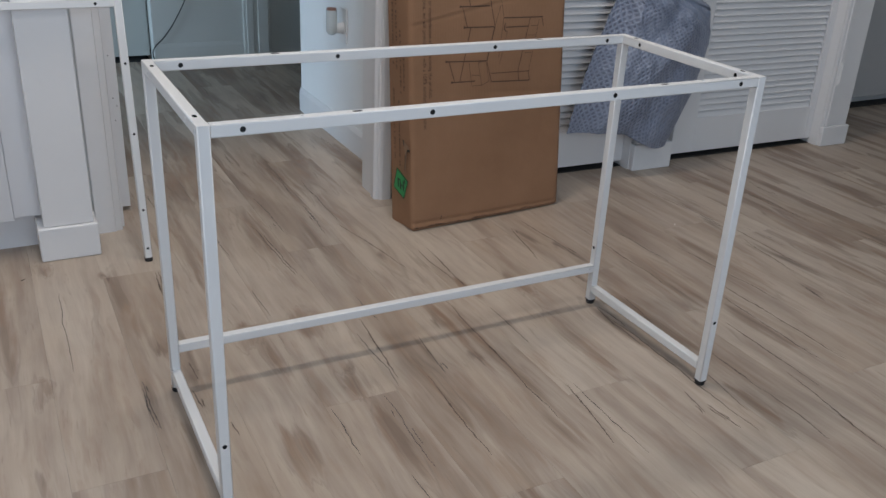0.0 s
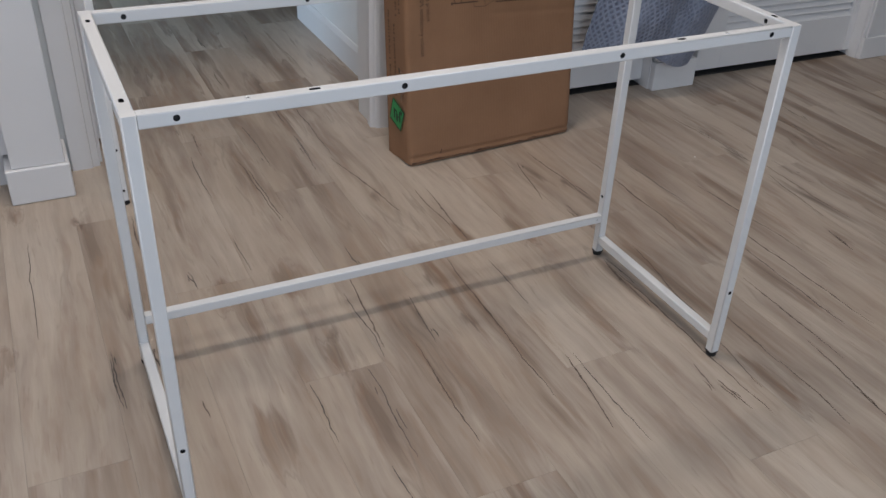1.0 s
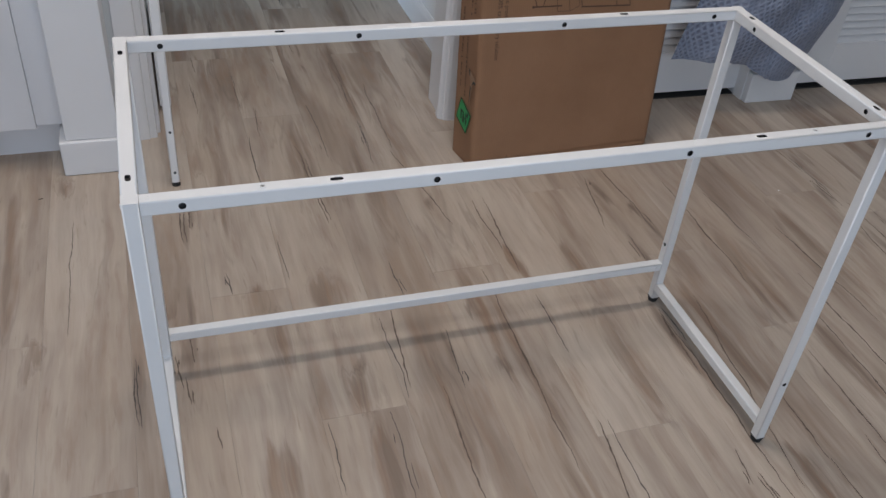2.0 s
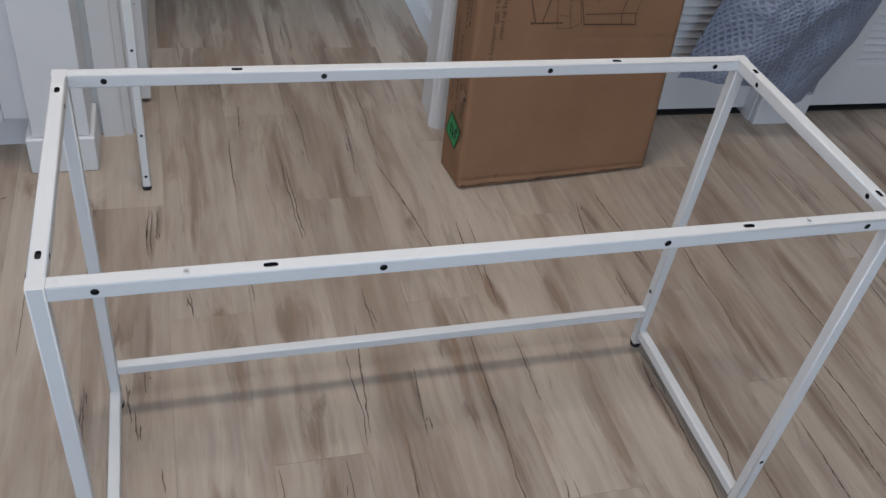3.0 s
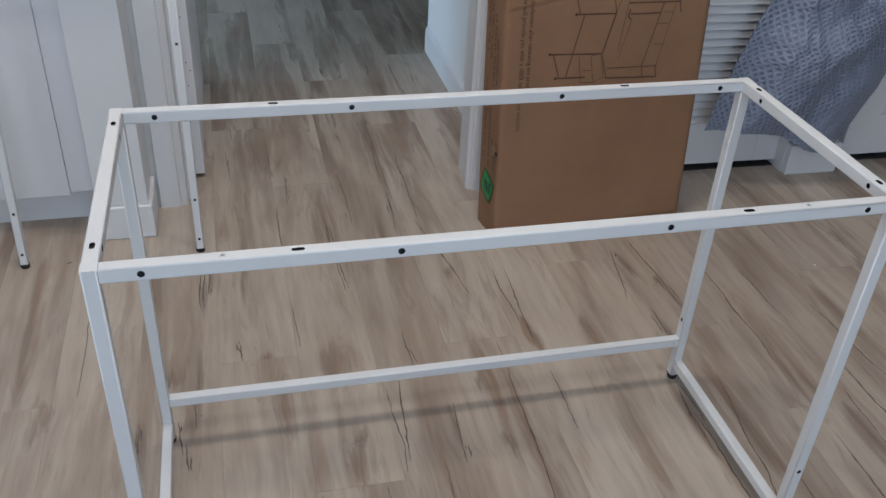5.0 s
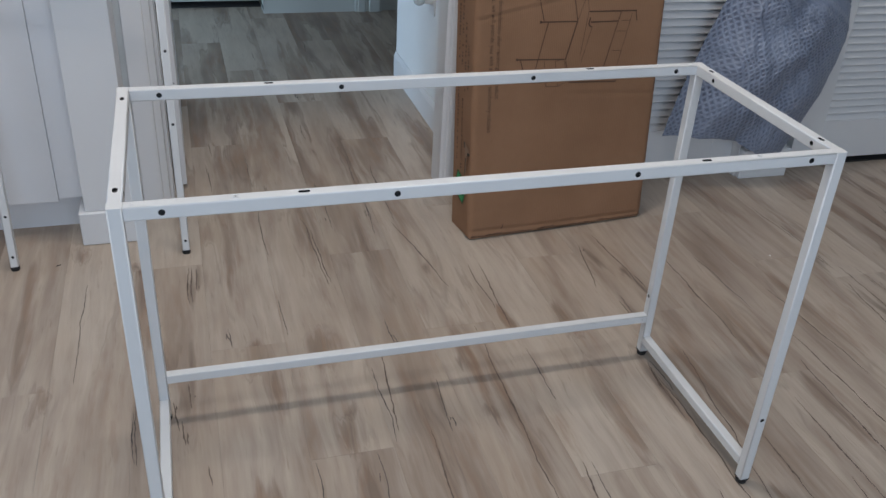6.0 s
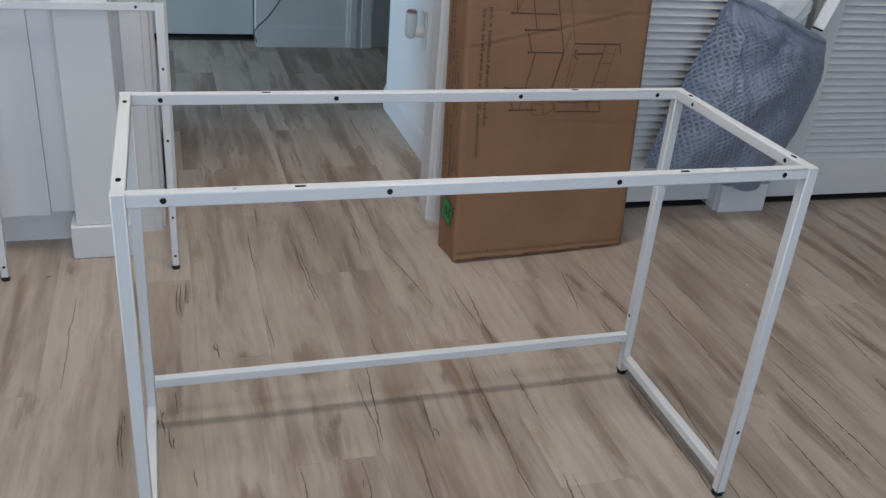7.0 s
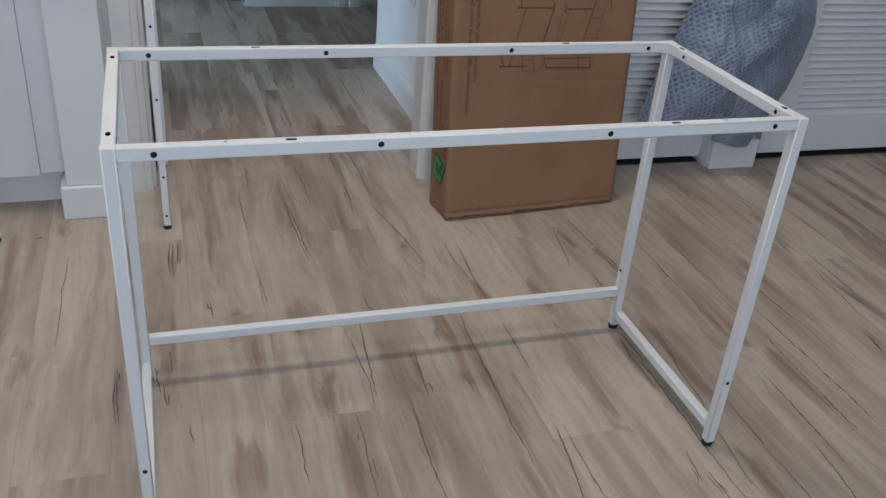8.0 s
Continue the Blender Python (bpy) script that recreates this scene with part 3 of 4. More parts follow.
for x, inner in ((0.022, 0), (1.126, 2)):
    holes = [(inner, 0.044, 0.0042, 0, 0.004), (inner, 0.354, 0.0042, 0, 0.004), (1, 0.036, 0.0036, 0.0036, 0.004), (1, 0.381, 0.0036, 0.0036, 0.004)]
    rails[x] = part("side_rail", bar(0.417, T, holes, O @ Matrix.Translation((x, 0.02, ZC)) @ ALONG_Y), [METAL, HOLE], desk)
    part("foot_rail", bar(0.417, T, [], O @ Matrix.Translation((x, 0.02, 0.046)) @ ALONG_Y), [METAL, HOLE], desk)
    for y in (0.010, 0.447):
        leg = part("leg", bar(H - 0.012, T, [(0, 0.143 if x < 0.5 else 0.153, 0.0042, 0, 0.004)] if y < 0.2 else [(INWARD[x], 0.153, 0.0042, 0, 0.004)], O @ Matrix.Translation((x, y, 0.012)) @ UP), [METAL, HOLE], desk)
        glide(leg, x - 0.574, y - 0.2285)


def screw(parent, m, r, mat, label):
    """A round head: a raised rim with a sunk, slotted core."""
    bm = bmesh.new()
    rings = []
    for rad, z in ((r, 0.0), (r * 0.96, 0.0011), (r * 0.74, 0.0013), (r * 0.62, 0.0004), (r * 0.20, 0.0003)):
        rings.append([bm.verts.new(m @ Vector((rad * math.cos(math.tau * i / 20), rad * math.sin(math.tau * i / 20), z))) for i in range(20)])
    for k, (p, q) in enumerate(zip(rings, rings[1:])):
        for i in range(20):
            f = bm.faces.new((p[i], p[(i + 1) % 20], q[(i + 1) % 20], q[i]))
            f.material_index = 1 if k == 3 else 0
    bm.faces.new(rings[-1]).material_index = 2
    return part("screw", bm, [METAL, mat, HOLE], parent, label)


for x in (0.175, 0.978):
    screw(rails["front_rail"], O @ Matrix.Translation((x, 0.010, H)), 0.005, STEEL, "small steel screw head")
screw(rails["front_rail"], O @ Matrix.Translation((0.042, 0.010, H - 0.0008)), 0.0034, METAL, "small filled screw")
for y in (0.012, 0.076, 0.385, 0.445):
    screw(rails[0.022], O @ Matrix.Translation((0.012, y, ZC)) @ Matrix.Rotation(radians(-90), 4, "Y"), 0.0035, STEEL, "small steel bolt head")
screw(desk, O @ Matrix.Translation((1.104, 0.437, 0.107)) @ Matrix.Rotation(radians(90), 4, "X"), 0.003, STEEL, "small steel bolt head")

# ---- the end frame that leans on the post ----
end = empty("end_frame", pose(-0.133, 1.125, 0, -7.6, 0, 1.0))
tagged(end, "white tubular steel end frame leaning against the post", "frame")
for x in (-0.217, 0.217):
    holes = [(0, z - 0.012, 0.0036, 0, 0.004) for z in (0.04, 0.152, 0.366, 0.555)]
    leg = part("leg", bar(0.708, T, holes, Matrix.Translation((x, 0.010, 0.012)) @ UP), [METAL, HOLE], end)
    glide(leg, x, 0.010)
part("top_rail", bar(0.414, T, [(0, 0.046, 0.004, 0, 0.004), (0, 0.368, 0.004, 0, 0.004)], Matrix.Translation((-0.207, 0.010, 0.710))), [METAL, HOLE], end)

# ---- the flat cardboard box that leans on the casing ----
BW, BD, BH = 0.580, 0.130, 1.16
carton = empty("cardboard_box", pose(0.876, 1.054, 0.003, -5.2, 0, 4.8))
tagged(carton, "tall brown cardboard box with printed desk drawing leaning on wall", "box")


def crease(u, w, u0, w0, u1, w1, wide):
    """How near a place is to a crease line: 1 on it, 0 away from it."""
    dx, dz = u1 - u0, w1 - w0
    k = max(0.0, min(1.0, ((u - u0) * dx + (w - w0) * dz) / (dx * dx + dz * dz)))
    d = math.hypot(u - u0 - k * dx, w - w0 - k * dz)
    return max(0.0, 1 - d / wide)


def front(u, w):
    """The front board: slightly bowed, creased, with crushed corners and a folded bottom edge."""
    y = 0.0022 * noise.noise(Vector((u * 5, w * 4, 3.1))) - 0.003 * math.sin(math.pi * min(1, max(0, u / BW)))
    y += 0.0014 * crease(u, w, 0.0, 0.631, 0.52, 0.722, 0.009) - 0.0010 * crease(u, w, 0.0, 0.640, 0.50, 0.731, 0.009)
    y += 0.0010 * crease(u, w, 0.0, 0.735, 0.58, 0.718, 0.008)
    y += 0.0012 * crease(u, w, 0.28, 0.415, 0.58, 0.395, 0.012)
    y += 0.0042 * crease(u, w, 0.0, 0.024, 0.58, 0.016, 0.007)
    return y


bm = bmesh.new()
NU, NW = 60, 220
grid = [[None] * (NW + 1) for _ in range(NU + 1)]
for i in range(NU + 1):
    for j in range(NW + 1):
        u, w = BW * i / NU, (0.006 + 0.844 * j / (NW - 20) if j <= NW - 20 else 0.85 + (BH - 0.85) * (j - NW + 20) / 20)
        e = 0.005 * max(0, 1 - min(u, BW - u) / 0.012) ** 2
        lift = 0.007 * max(0, noise.noise(Vector((u * 17, 2.0, 0)))) if j == 0 else 0
        grid[i][j] = bm.verts.new((u, front(u, w) + e, w + lift))
for i in range(NU):
    for j in range(NW):
        bm.faces.new((grid[i][j], grid[i + 1][j], grid[i + 1][j + 1], grid[i][j + 1])).smooth = True


def wall_strip(row, depth, shift):
    """Board that runs back from an edge of the front."""
    last = row
    for k in range(1, 9):
        d = depth * k / 8
        cur = [bm.verts.new((v.co.x + shift * 0.003 * noise.noise(Vector((v.co.z * 6, d * 12, 1.0 + shift))), d, v.co.z)) for v in row]
        for p in range(len(row) - 1):
            bm.faces.new((last[p], last[p + 1], cur[p + 1], cur[p])).smooth = True
        last = cur
    return last


lb = wall_strip([grid[0][j] for j in range(NW + 1)], BD, -1)
rb = wall_strip([grid[NU][j] for j in range(NW + 1)], BD, 1)
bm.faces.new([lb[0], rb[0], rb[-1], lb[-1]])
bm.faces.new([grid[0][NW], grid[NU][NW], rb[-1], lb[-1]])
bmesh.ops.recalc_face_normals(bm, faces=bm.faces)
part("board_shell", bm, CARD, carton)
# the folded flaps that close the bottom
bm = box(0.004, BW - 0.006, 0.003, BD * 0.5, 0.0, 0.0045, 0.001)
part("bottom_flap", bm, CARD, carton)
bm = box(0.004, BW - 0.006, BD * 0.5 + 0.002, BD - 0.003, 0.0, 0.004, 0.001)
part("bottom_flap", bm, CARD, carton)


def worn_edge(u0, u1, seed):
    """A dark frayed run along the bottom edge of the front board."""
    bm = bmesh.new()
    prev = None
    n = int((u1 - u0) / 0.004)
    for i in range(n + 1):
        u = u0 + (u1 - u0) * i / n
        h = 0.0015 + 0.004 * max(0, noise.noise(Vector((u * 40, seed, 0)))) + 0.002 * max(0, noise.noise(Vector((u * 130, seed, 3))))
        lo = 0.0065 + 0.007 * max(0, noise.noise(Vector((u * 17, 2.0, 0))))
        pair = (bm.verts.new((u, front(u, lo) - 0.0006, lo)), bm.verts.new((u, front(u, lo + h) - 0.0006, lo + h)))
        if prev:
            bm.faces.new((prev[0], pair[0], pair[1], prev[1]))
        prev = pair
    part("worn_edge", bm, WORN, carton, "dark frayed bottom edge")


WORN = material("worn_board_edge", (0.075, 0.040, 0.024), 0.95)
worn_edge(0.006, 0.20, 1.0)
worn_edge(0.22, 0.40, 5.0)
worn_edge(0.42, 0.572, 9.0)


def print_line(bm, u0, w0, u1, w1, wide):
    """A printed stroke lying on the front board."""
    d = Vector((u1 - u0, 0, w1 - w0))
    n = max(2, int(d.length / 0.012))
    side = Vector((-d.z, 0, d.x)).normalized() * wide / 2
    pairs = []
    for i in range(n + 1):
        p = Vector((u0, 0, w0)) + d * i / n
        pairs.append([bm.verts.new((q.x, front(q.x, q.z) - 0.0007, q.z)) for q in (p - side, p + side)])
    for a, b in zip(pairs, pairs[1:]):
        bm.faces.new((a[0], b[0], b[1], a[1]))


B, M_, F = 0.0038, 0.0026, 0.0014
bm = bmesh.new()
# left tables of the drawing
for q in ((0.128, 0.727, 0.272, 0.722, B), (0.138, 0.80, 0.146, 0.728, M_), (0.185, 0.80, 0.210, 0.681, M_), (0.165, 0.78, 0.148, 0.735, F),
          (0.172, 0.681, 0.283, 0.679, B), (0.182, 0.681, 0.199, 0.620, M_), (0.187, 0.619, 0.298, 0.616, B), (0.212, 0.618, 0.172, 0.456, M_),
          (0.123, 0.521, 0.268, 0.514, B), (0.134, 0.520, 0.154, 0.457, M_), (0.142, 0.457, 0.228, 0.455, B)):
    print_line(bm, *q)
# desk top that runs through the middle, and the drawer box under it
for q in ((0.262, 0.80, 0.301, 0.618, M_), (0.301, 0.618, 0.271, 0.512, B), (0.305, 0.80, 0.334, 0.645, F), (0.322, 0.678, 0.301, 0.618, F),
          (0.334, 0.642, 0.316, 0.520, F), (0.348, 0.600, 0.320, 0.500, F), (0.206, 0.513, 0.216, 0.441, F), (0.216, 0.441, 0.253, 0.439, F),
          (0.253, 0.439, 0.240, 0.510, F), (0.216, 0.474, 0.247, 0.471, F), (0.253, 0.439, 0.281, 0.452, F), (0.281, 0.452, 0.268, 0.512, F),
          (0.240, 0.510, 0.262, 0.514, F), (0.272, 0.510, 0.289, 0.450, M_)):
    print_line(bm, *q)
# right tables and shelves
for q in ((0.335, 0.641, 0.487, 0.637, B), (0.342, 0.612, 0.428, 0.611, B), (0.484, 0.637, 0.491, 0.608, M_), (0.437, 0.638, 0.392, 0.470, M_),
          (0.473, 0.630, 0.436, 0.470, F), (0.426, 0.583, 0.460, 0.582, F), (0.418, 0.529, 0.450, 0.528, F), (0.440, 0.612, 0.468, 0.611, F),
          (0.289, 0.474, 0.440, 0.470, M_), (0.287, 0.448, 0.441, 0.440, B), (0.393, 0.472, 0.398, 0.443, M_), (0.434, 0.470, 0.441, 0.441, M_),
          (0.336, 0.606, 0.345, 0.598, B), (0.336, 0.606, 0.340, 0.625, B)):
    print_line(bm, *q)
for z in (0.727, 0.681, 0.619):
    u = {0.727: 0.130, 0.681: 0.174, 0.619: 0.189}[z]
    print_line(bm, u - 0.003, z, u + 0.003, z, 0.007)
print_line(bm, 0.121, 0.521, 0.127, 0.521, 0.007)
print_line(bm, 0.141, 0.457, 0.147, 0.457, 0.007)
part("desk_drawing", bm, INK, carton, "brown printed line drawing of a corner desk")
bm = bmesh.new()
print_line(bm, 0.104, 0.022, 0.107, 0.036, 0.003)
part("print_mark", bm, INK, carton, "small brown printed mark")


def printed_text(words, u, w_top, length):
    """A line of print that reads downwards on the front board."""
    c = bpy.data.curves.new("printed_text", "FONT")
    c.body, c.size = words, 1.0
    c.space_character = 1.12
    tmp = bpy.data.objects.new("printed_text", c)
    scene.collection.objects.link(tmp)
    me = bpy.data.meshes.new_from_object(tmp.evaluated_get(bpy.context.evaluated_depsgraph_get()))
    bpy.data.objects.remove(tmp)
    bpy.data.curves.remove(c)
    wide = max(v.co.x for v in me.vertices)
    k = length / wide
    for v in me.vertices:
        uu, ww = u + v.co.y * k * 1.25, w_top - v.co.x * k
        v.co = (uu, front(uu, ww) - 0.0007, ww)
    me.materials.append(TEXT_INK)
    ob = new("printed_text", me)
    ob.parent = carton
    return ob


printed_text("parts, or dissatisfaction after receiving the product.", 0.0635, 0.742, 0.328)
printed_text("first time, we will provide you with a 100% satisfactory solution", 0.0435, 0.738, 0.415)

# the narrow side: rows of worn print, the green label, a torn strip
rng = random.Random(11)
MARKS = {}
for v, w0, w1 in ((0.101, 0.50, 0.80), (0.101, 0.22, 0.44), (0.079, 0.47, 0.80), (0.070, 0.20, 0.40), (0.056, 0.43, 0.62), (0.036, 0.44, 0.56)):
    w = w0
    while w < w1:
        step = rng.choice((0.006, 0.008, 0.010, 0.014))
        if rng.random() < 0.78:
            tall = rng.choice((0.0042, 0.0058))
            if (step, tall) not in MARKS:
                ob = part("print_bar", box(-0.0004, 0.0004, -tall / 2, tall / 2, 0, step * 0.5), FADED, carton)
                MARKS[(step, tall)] = ob.data
            else:
                ob = new("print_bar", MARKS[(step, tall)])
                ob.parent = carton
            ob.matrix_basis = Matrix.Translation((-0.0029, v, w))
        w += step


def side_patch(name, points, mat, label, out):
    bm = extrude_profile(points, 0.0006, Matrix(((0, 0, -1, -out), (1, 0, 0, 0), (0, 1, 0, 0), (0, 0, 0, 1))))
    return part(name, bm, mat, carton, label)


label = side_patch("green_label", [(0.088, 0.190), (0.113, 0.123), (0.047, 0.097), (0.020, 0.160)], GREEN, "green diamond label with black symbol", 0.0034)
for pts in ([(0.088, 0.190), (0.113, 0.123), (0.1105, 0.1235), (0.0865, 0.187)], [(0.113, 0.123), (0.047, 0.097), (0.0475, 0.0995), (0.111, 0.125)],
            [(0.047, 0.097), (0.020, 0.160), (0.0225, 0.1585), (0.048, 0.100)], [(0.020, 0.160), (0.088, 0.190), (0.0875, 0.187), (0.0225, 0.1575)]):
    side_patch("label_edge", pts, BLACK_INK, "", 0.0042)
for a, b, c, d in ((0.078, 0.128, 0.084, 0.158), (0.062, 0.122, 0.070, 0.150), (0.046, 0.122, 0.052, 0.156), (0.064, 0.150, 0.082, 0.158), (0.040, 0.134, 0.062, 0.140), (0.036, 0.146, 0.044, 0.162)):
    side_patch("label_mark", [(a, b), (c, b + 0.003), (c, d), (a, d - 0.004)], BLACK_INK, "", 0.0042)
torn = [(0.047, 0.287), (0.036, 0.282), (0.012, 0.270), (0.003, 0.262), (0.010, 0.256), (0.022, 0.262), (0.026, 0.244), (0.031, 0.214), (0.034, 0.190), (0.040, 0.192), (0.037, 0.222), (0.036, 0.252), (0.044, 0.270)]
side_patch("torn_paper", torn, material("torn_board", (0.31, 0.195, 0.125), 0.95), "torn strip of lighter board", 0.0032)
for pts in ([(0.047, 0.287), (0.041, 0.286), (0.038, 0.270), (0.043, 0.272)], [(0.018, 0.262), (0.004, 0.262), (0.006, 0.254), (0.014, 0.257), (0.024, 0.248)], [(0.034, 0.244), (0.031, 0.24), (0.035, 0.205), (0.038, 0.19)]):
    side_patch("tear_mark", pts, BLACK_INK, "dark edge of the tear", 0.0042)


# ---- the grey bag hanging against the pilaster, with white packing in it ----
def along(points, t):
    """A smooth run through a few (x, z) places."""
    n = len(points) - 1
    f = min(max(t, 0.0), 0.99999) * n
    i = int(f)
    p = [Vector(points[max(0, min(n, k))]) for k in (i - 1, i, i + 1, i + 2)]
    k = f - i
    return 0.5 * ((2 * p[1]) + (p[2] - p[0]) * k + (2 * p[0] - 5 * p[1] + 4 * p[2] - p[3]) * k * k + (3 * p[1] - p[0] - 3 * p[2] + p[3]) * k ** 3)


BAG_L = [(1.765, 0.79), (1.732, 0.68), (1.665, 0.51), (1.618, 0.36), (1.578, 0.198)]
BAG_R = [(2.155, 0.632), (2.176, 0.56), (2.176, 0.47), (2.135, 0.31), (2.050, 0.108)]


def bag_place(u, v, sign):
    a, b = along(BAG_L, v), along(BAG_R, v)
    p = a.lerp(b, u)
    # the bottom sags into two corners
    p.y += 0.030 * math.sin(math.pi * u) * v ** 6 - 0.028 * max(0, math.sin(math.pi * (u - 0.55) / 0.45)) * v ** 6 * (u > 0.55)
    full = (max(0.0, math.sin(math.pi * u)) ** 0.55) * (0.30 + 0.70 * math.sin(math.pi * min(1, 0.12 + 0.80 * v)))
    # a flat flank runs up to the ridge under the gathered corner
    ridge = 0.13 + 0.12 * v
    full *= min(1.0, 0.05 + 0.95 * (u / ridge) ** 1.6)
    y = -0.105 * full if sign < 0 else 0.0
    if sign < 0:
        ang = math.atan2(p.y - 0.81, p.x - 1.74)
        y += 0.018 * noise.noise(Vector((ang * 17, v * 1.5, 0))) * (1 - 0.7 * v) * full
        y += 0.022 * noise.noise(Vector((p.x * 8, p.y * 8, 4))) * full + 0.008 * noise.noise(Vector((p.x * 26, p.y * 22, 4))) * full
        fold = (u - 0.52 - 0.30 * (1 - v)) * 9
        y += 0.016 * math.exp(-fold * fold) * v * v
    rag = 0.007 * noise.noise(Vector((v * 13, u * 5, 9))) + 0.003 * noise.noise(Vector((v * 40, u * 30, 2)))
    return Vector((p.x + 0.016 + rag, 1.285 + y, p.y - 0.010 + rag * 0.6))


bag = empty("plastic_bag", pose(1.88, 1.28, 0.10))
tagged(bag, "grey quilted plastic bag holding white packing against pilaster", "bag")
O = Matrix.Translation((-1.88, -1.28, -0.10))
bm = bmesh.new()
uv = bm.loops.layers.uv.new("UVMap")
NB = 84
for sign in (-1, 1):
    g_ = [[bm.verts.new(O @ bag_place(i / NB, j / NB, sign)) for j in range(NB + 1)] for i in range(NB + 1)]
    for i in range(NB):
        for j in range(NB):
            f = bm.faces.new((g_[i][j], g_[i + 1][j], g_[i + 1][j + 1], g_[i][j + 1]))
            f.smooth = True
            for l, (a, b) in zip(f.loops, ((i, j), (i + 1, j), (i + 1, j + 1), (i, j + 1))):
                l[uv].uv = (a / NB, b / NB * 1.15)
bmesh.ops.remove_doubles(bm, verts=bm.verts, dist=0.0008)
bmesh.ops.recalc_face_normals(bm, faces=bm.faces)
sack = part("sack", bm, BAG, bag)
# the hem: a smooth folded band round the mouth
bm = bmesh.new()
rows = []
for i in range(41):
    u = i / 40
    a, b = bag_place(u, 0.0, -1), bag_place(u, 0.075, -1)
    d = (a - b).normalized()
    wob = 0.004 * noise.noise(Vector((u * 9, 0, 7)))
    rows.append([bm.verts.new(O @ q) for q in (b + Vector((0, -0.003, 0)), b.lerp(a, 0.3) + Vector((0, -0.008 + wob, 0)), b.lerp(a, 0.8) + Vector((0, -0.009 + wob, 0)),
                                             a + d * 0.006 + Vector((0, -0.003, 0)), a + d * 0.002 + Vector((0, 0.003, 0)))])
for p, q in zip(rows, rows[1:]):
    for k in range(4):
        bm.faces.new((p[k], q[k], q[k + 1], p[k + 1])).smooth = True
film = material("bag_hem_film", (0.235, 0.268, 0.345), 0.38)
gh = Graph(film)
gh.bump(gh.noise(gh.coords(), 38.0, 4, 0.6, 0.8), 0.6, 0.006)
hem = part("hem", bm, film, sack, "smooth folded hem of the bag")

# a white tube stands in the bag
stick = empty("white_bar", look((2.126, 1.272, 0.664), (2.186, 1.276, 0.83), 40))
tagged(stick, "white boxed metal bar standing in the grey bag", "bar")
tube = part("bar_tube", box(-0.019, 0.019, -0.019, 0.019, -0.44, 0.0, 0.003), FOAM, stick)
part("end_cap", box(-0.017, 0.017, -0.017, 0.017, 0.0, 0.004, 0.001), RUBBER, tube, "black plastic end cap")

# crumpled white foam sheet in the bag's mouth
bm = bmesh.new()
bmesh.ops.create_icosphere(bm, subdivisions=5, radius=1.0)
for v in bm.verts:
    n = noise.fractal(v.co * 2.3, 0.9, 2.1, 4)
    r = noise.multi_fractal(v.co * 1.4 + Vector((5, 5, 5)), 1.0, 2.0, 3)
    k = 0.95 + 0.15 * n + 0.07 * r
    v.co = Vector((v.co.x * 0.100 * k, v.co.y * 0.021 * k, v.co.z * 0.105 * k))
for f in bm.faces:
    f.smooth = True
sheet = part("foam_sheet", bm, FOAM)
sheet.matrix_world = pose(1.965, 1.262, 0.745, 0, 24, 0)
tagged(sheet, "crumpled white foam sheet in the bag's mouth", "foam")

# ---- hall details ----
plate = empty("air_freshener", pose(1.003, 1.985, 0.475))
tagged(plate, "white plug-in air freshener on a wall outlet", "air freshener")
part("outlet_plate", box(-0.006, 0, -0.036, 0.036, -0.066, 0.066, 0.002), PLASTIC, plate)
bm = add_cyl(bmesh.new(), 0.018, 0.022, 0.03, pose(-0.02, 0.0, -0.01, 0, 90, 0))
part("plug_body", bm, PLASTIC, plate)
bm = add_cyl(bmesh.new(), 0.021, 0.021, 0.075, pose(-0.050, 0.004, 0.022), 28)
bmesh.ops.create_uvsphere(bm, u_segments=24, v_segments=12, radius=0.0215, matrix=pose(-0.050, 0.004, -0.014))
vial = part("vial", bm, GLASS, plate, "clear rounded vial")
part("vial_cap", add_cyl(bmesh.new(), 0.020, 0.018, 0.008, pose(-0.050, 0.004, 0.063), 28), material("brown_cap", (0.26, 0.13, 0.10), 0.5), vial, "reddish-brown cap")

cord = bpy.data.curves.new("cord", "CURVE")
cord.dimensions, cord.bevel_depth, cord.bevel_resolution = "3D", 0.0035, 2
sp = cord.splines.new("BEZIER")
pts = [(0.545, 3.545, 0.02), (0.536, 3.532, 0.084), (0.60, 3.535, 0.155), (0.66, 3.535, 0.237), (0.74, 3.540, 0.40), (0.78, 3.545, 0.7)]
sp.bezier_points.add(len(pts) - 1)
for p, q in zip(sp.bezier_points, pts):
    p.co = q
    p.handle_left_type = p.handle_right_type = "AUTO"
cord.materials.append(CORD)
tagged(new("cord", cord), "thin dark cord hanging down the far wall", "cord")

# ---- floor planks ----
PW, PL = 0.1725, 1.2
JOINTS = {-3: 0.589, -2: 0.18, -1: 1.065, 0: 0.665, 1: 0.257, 2: 1.052, 3: 0.65, 4: 1.29, 5: 0.93, 6: 0.605, 7: 0.30, 8: -0.10, 10: 0.657}
PLANKS = {}
SOUTH, NORTH = -3.12, 4.0
rng = random.Random(4)
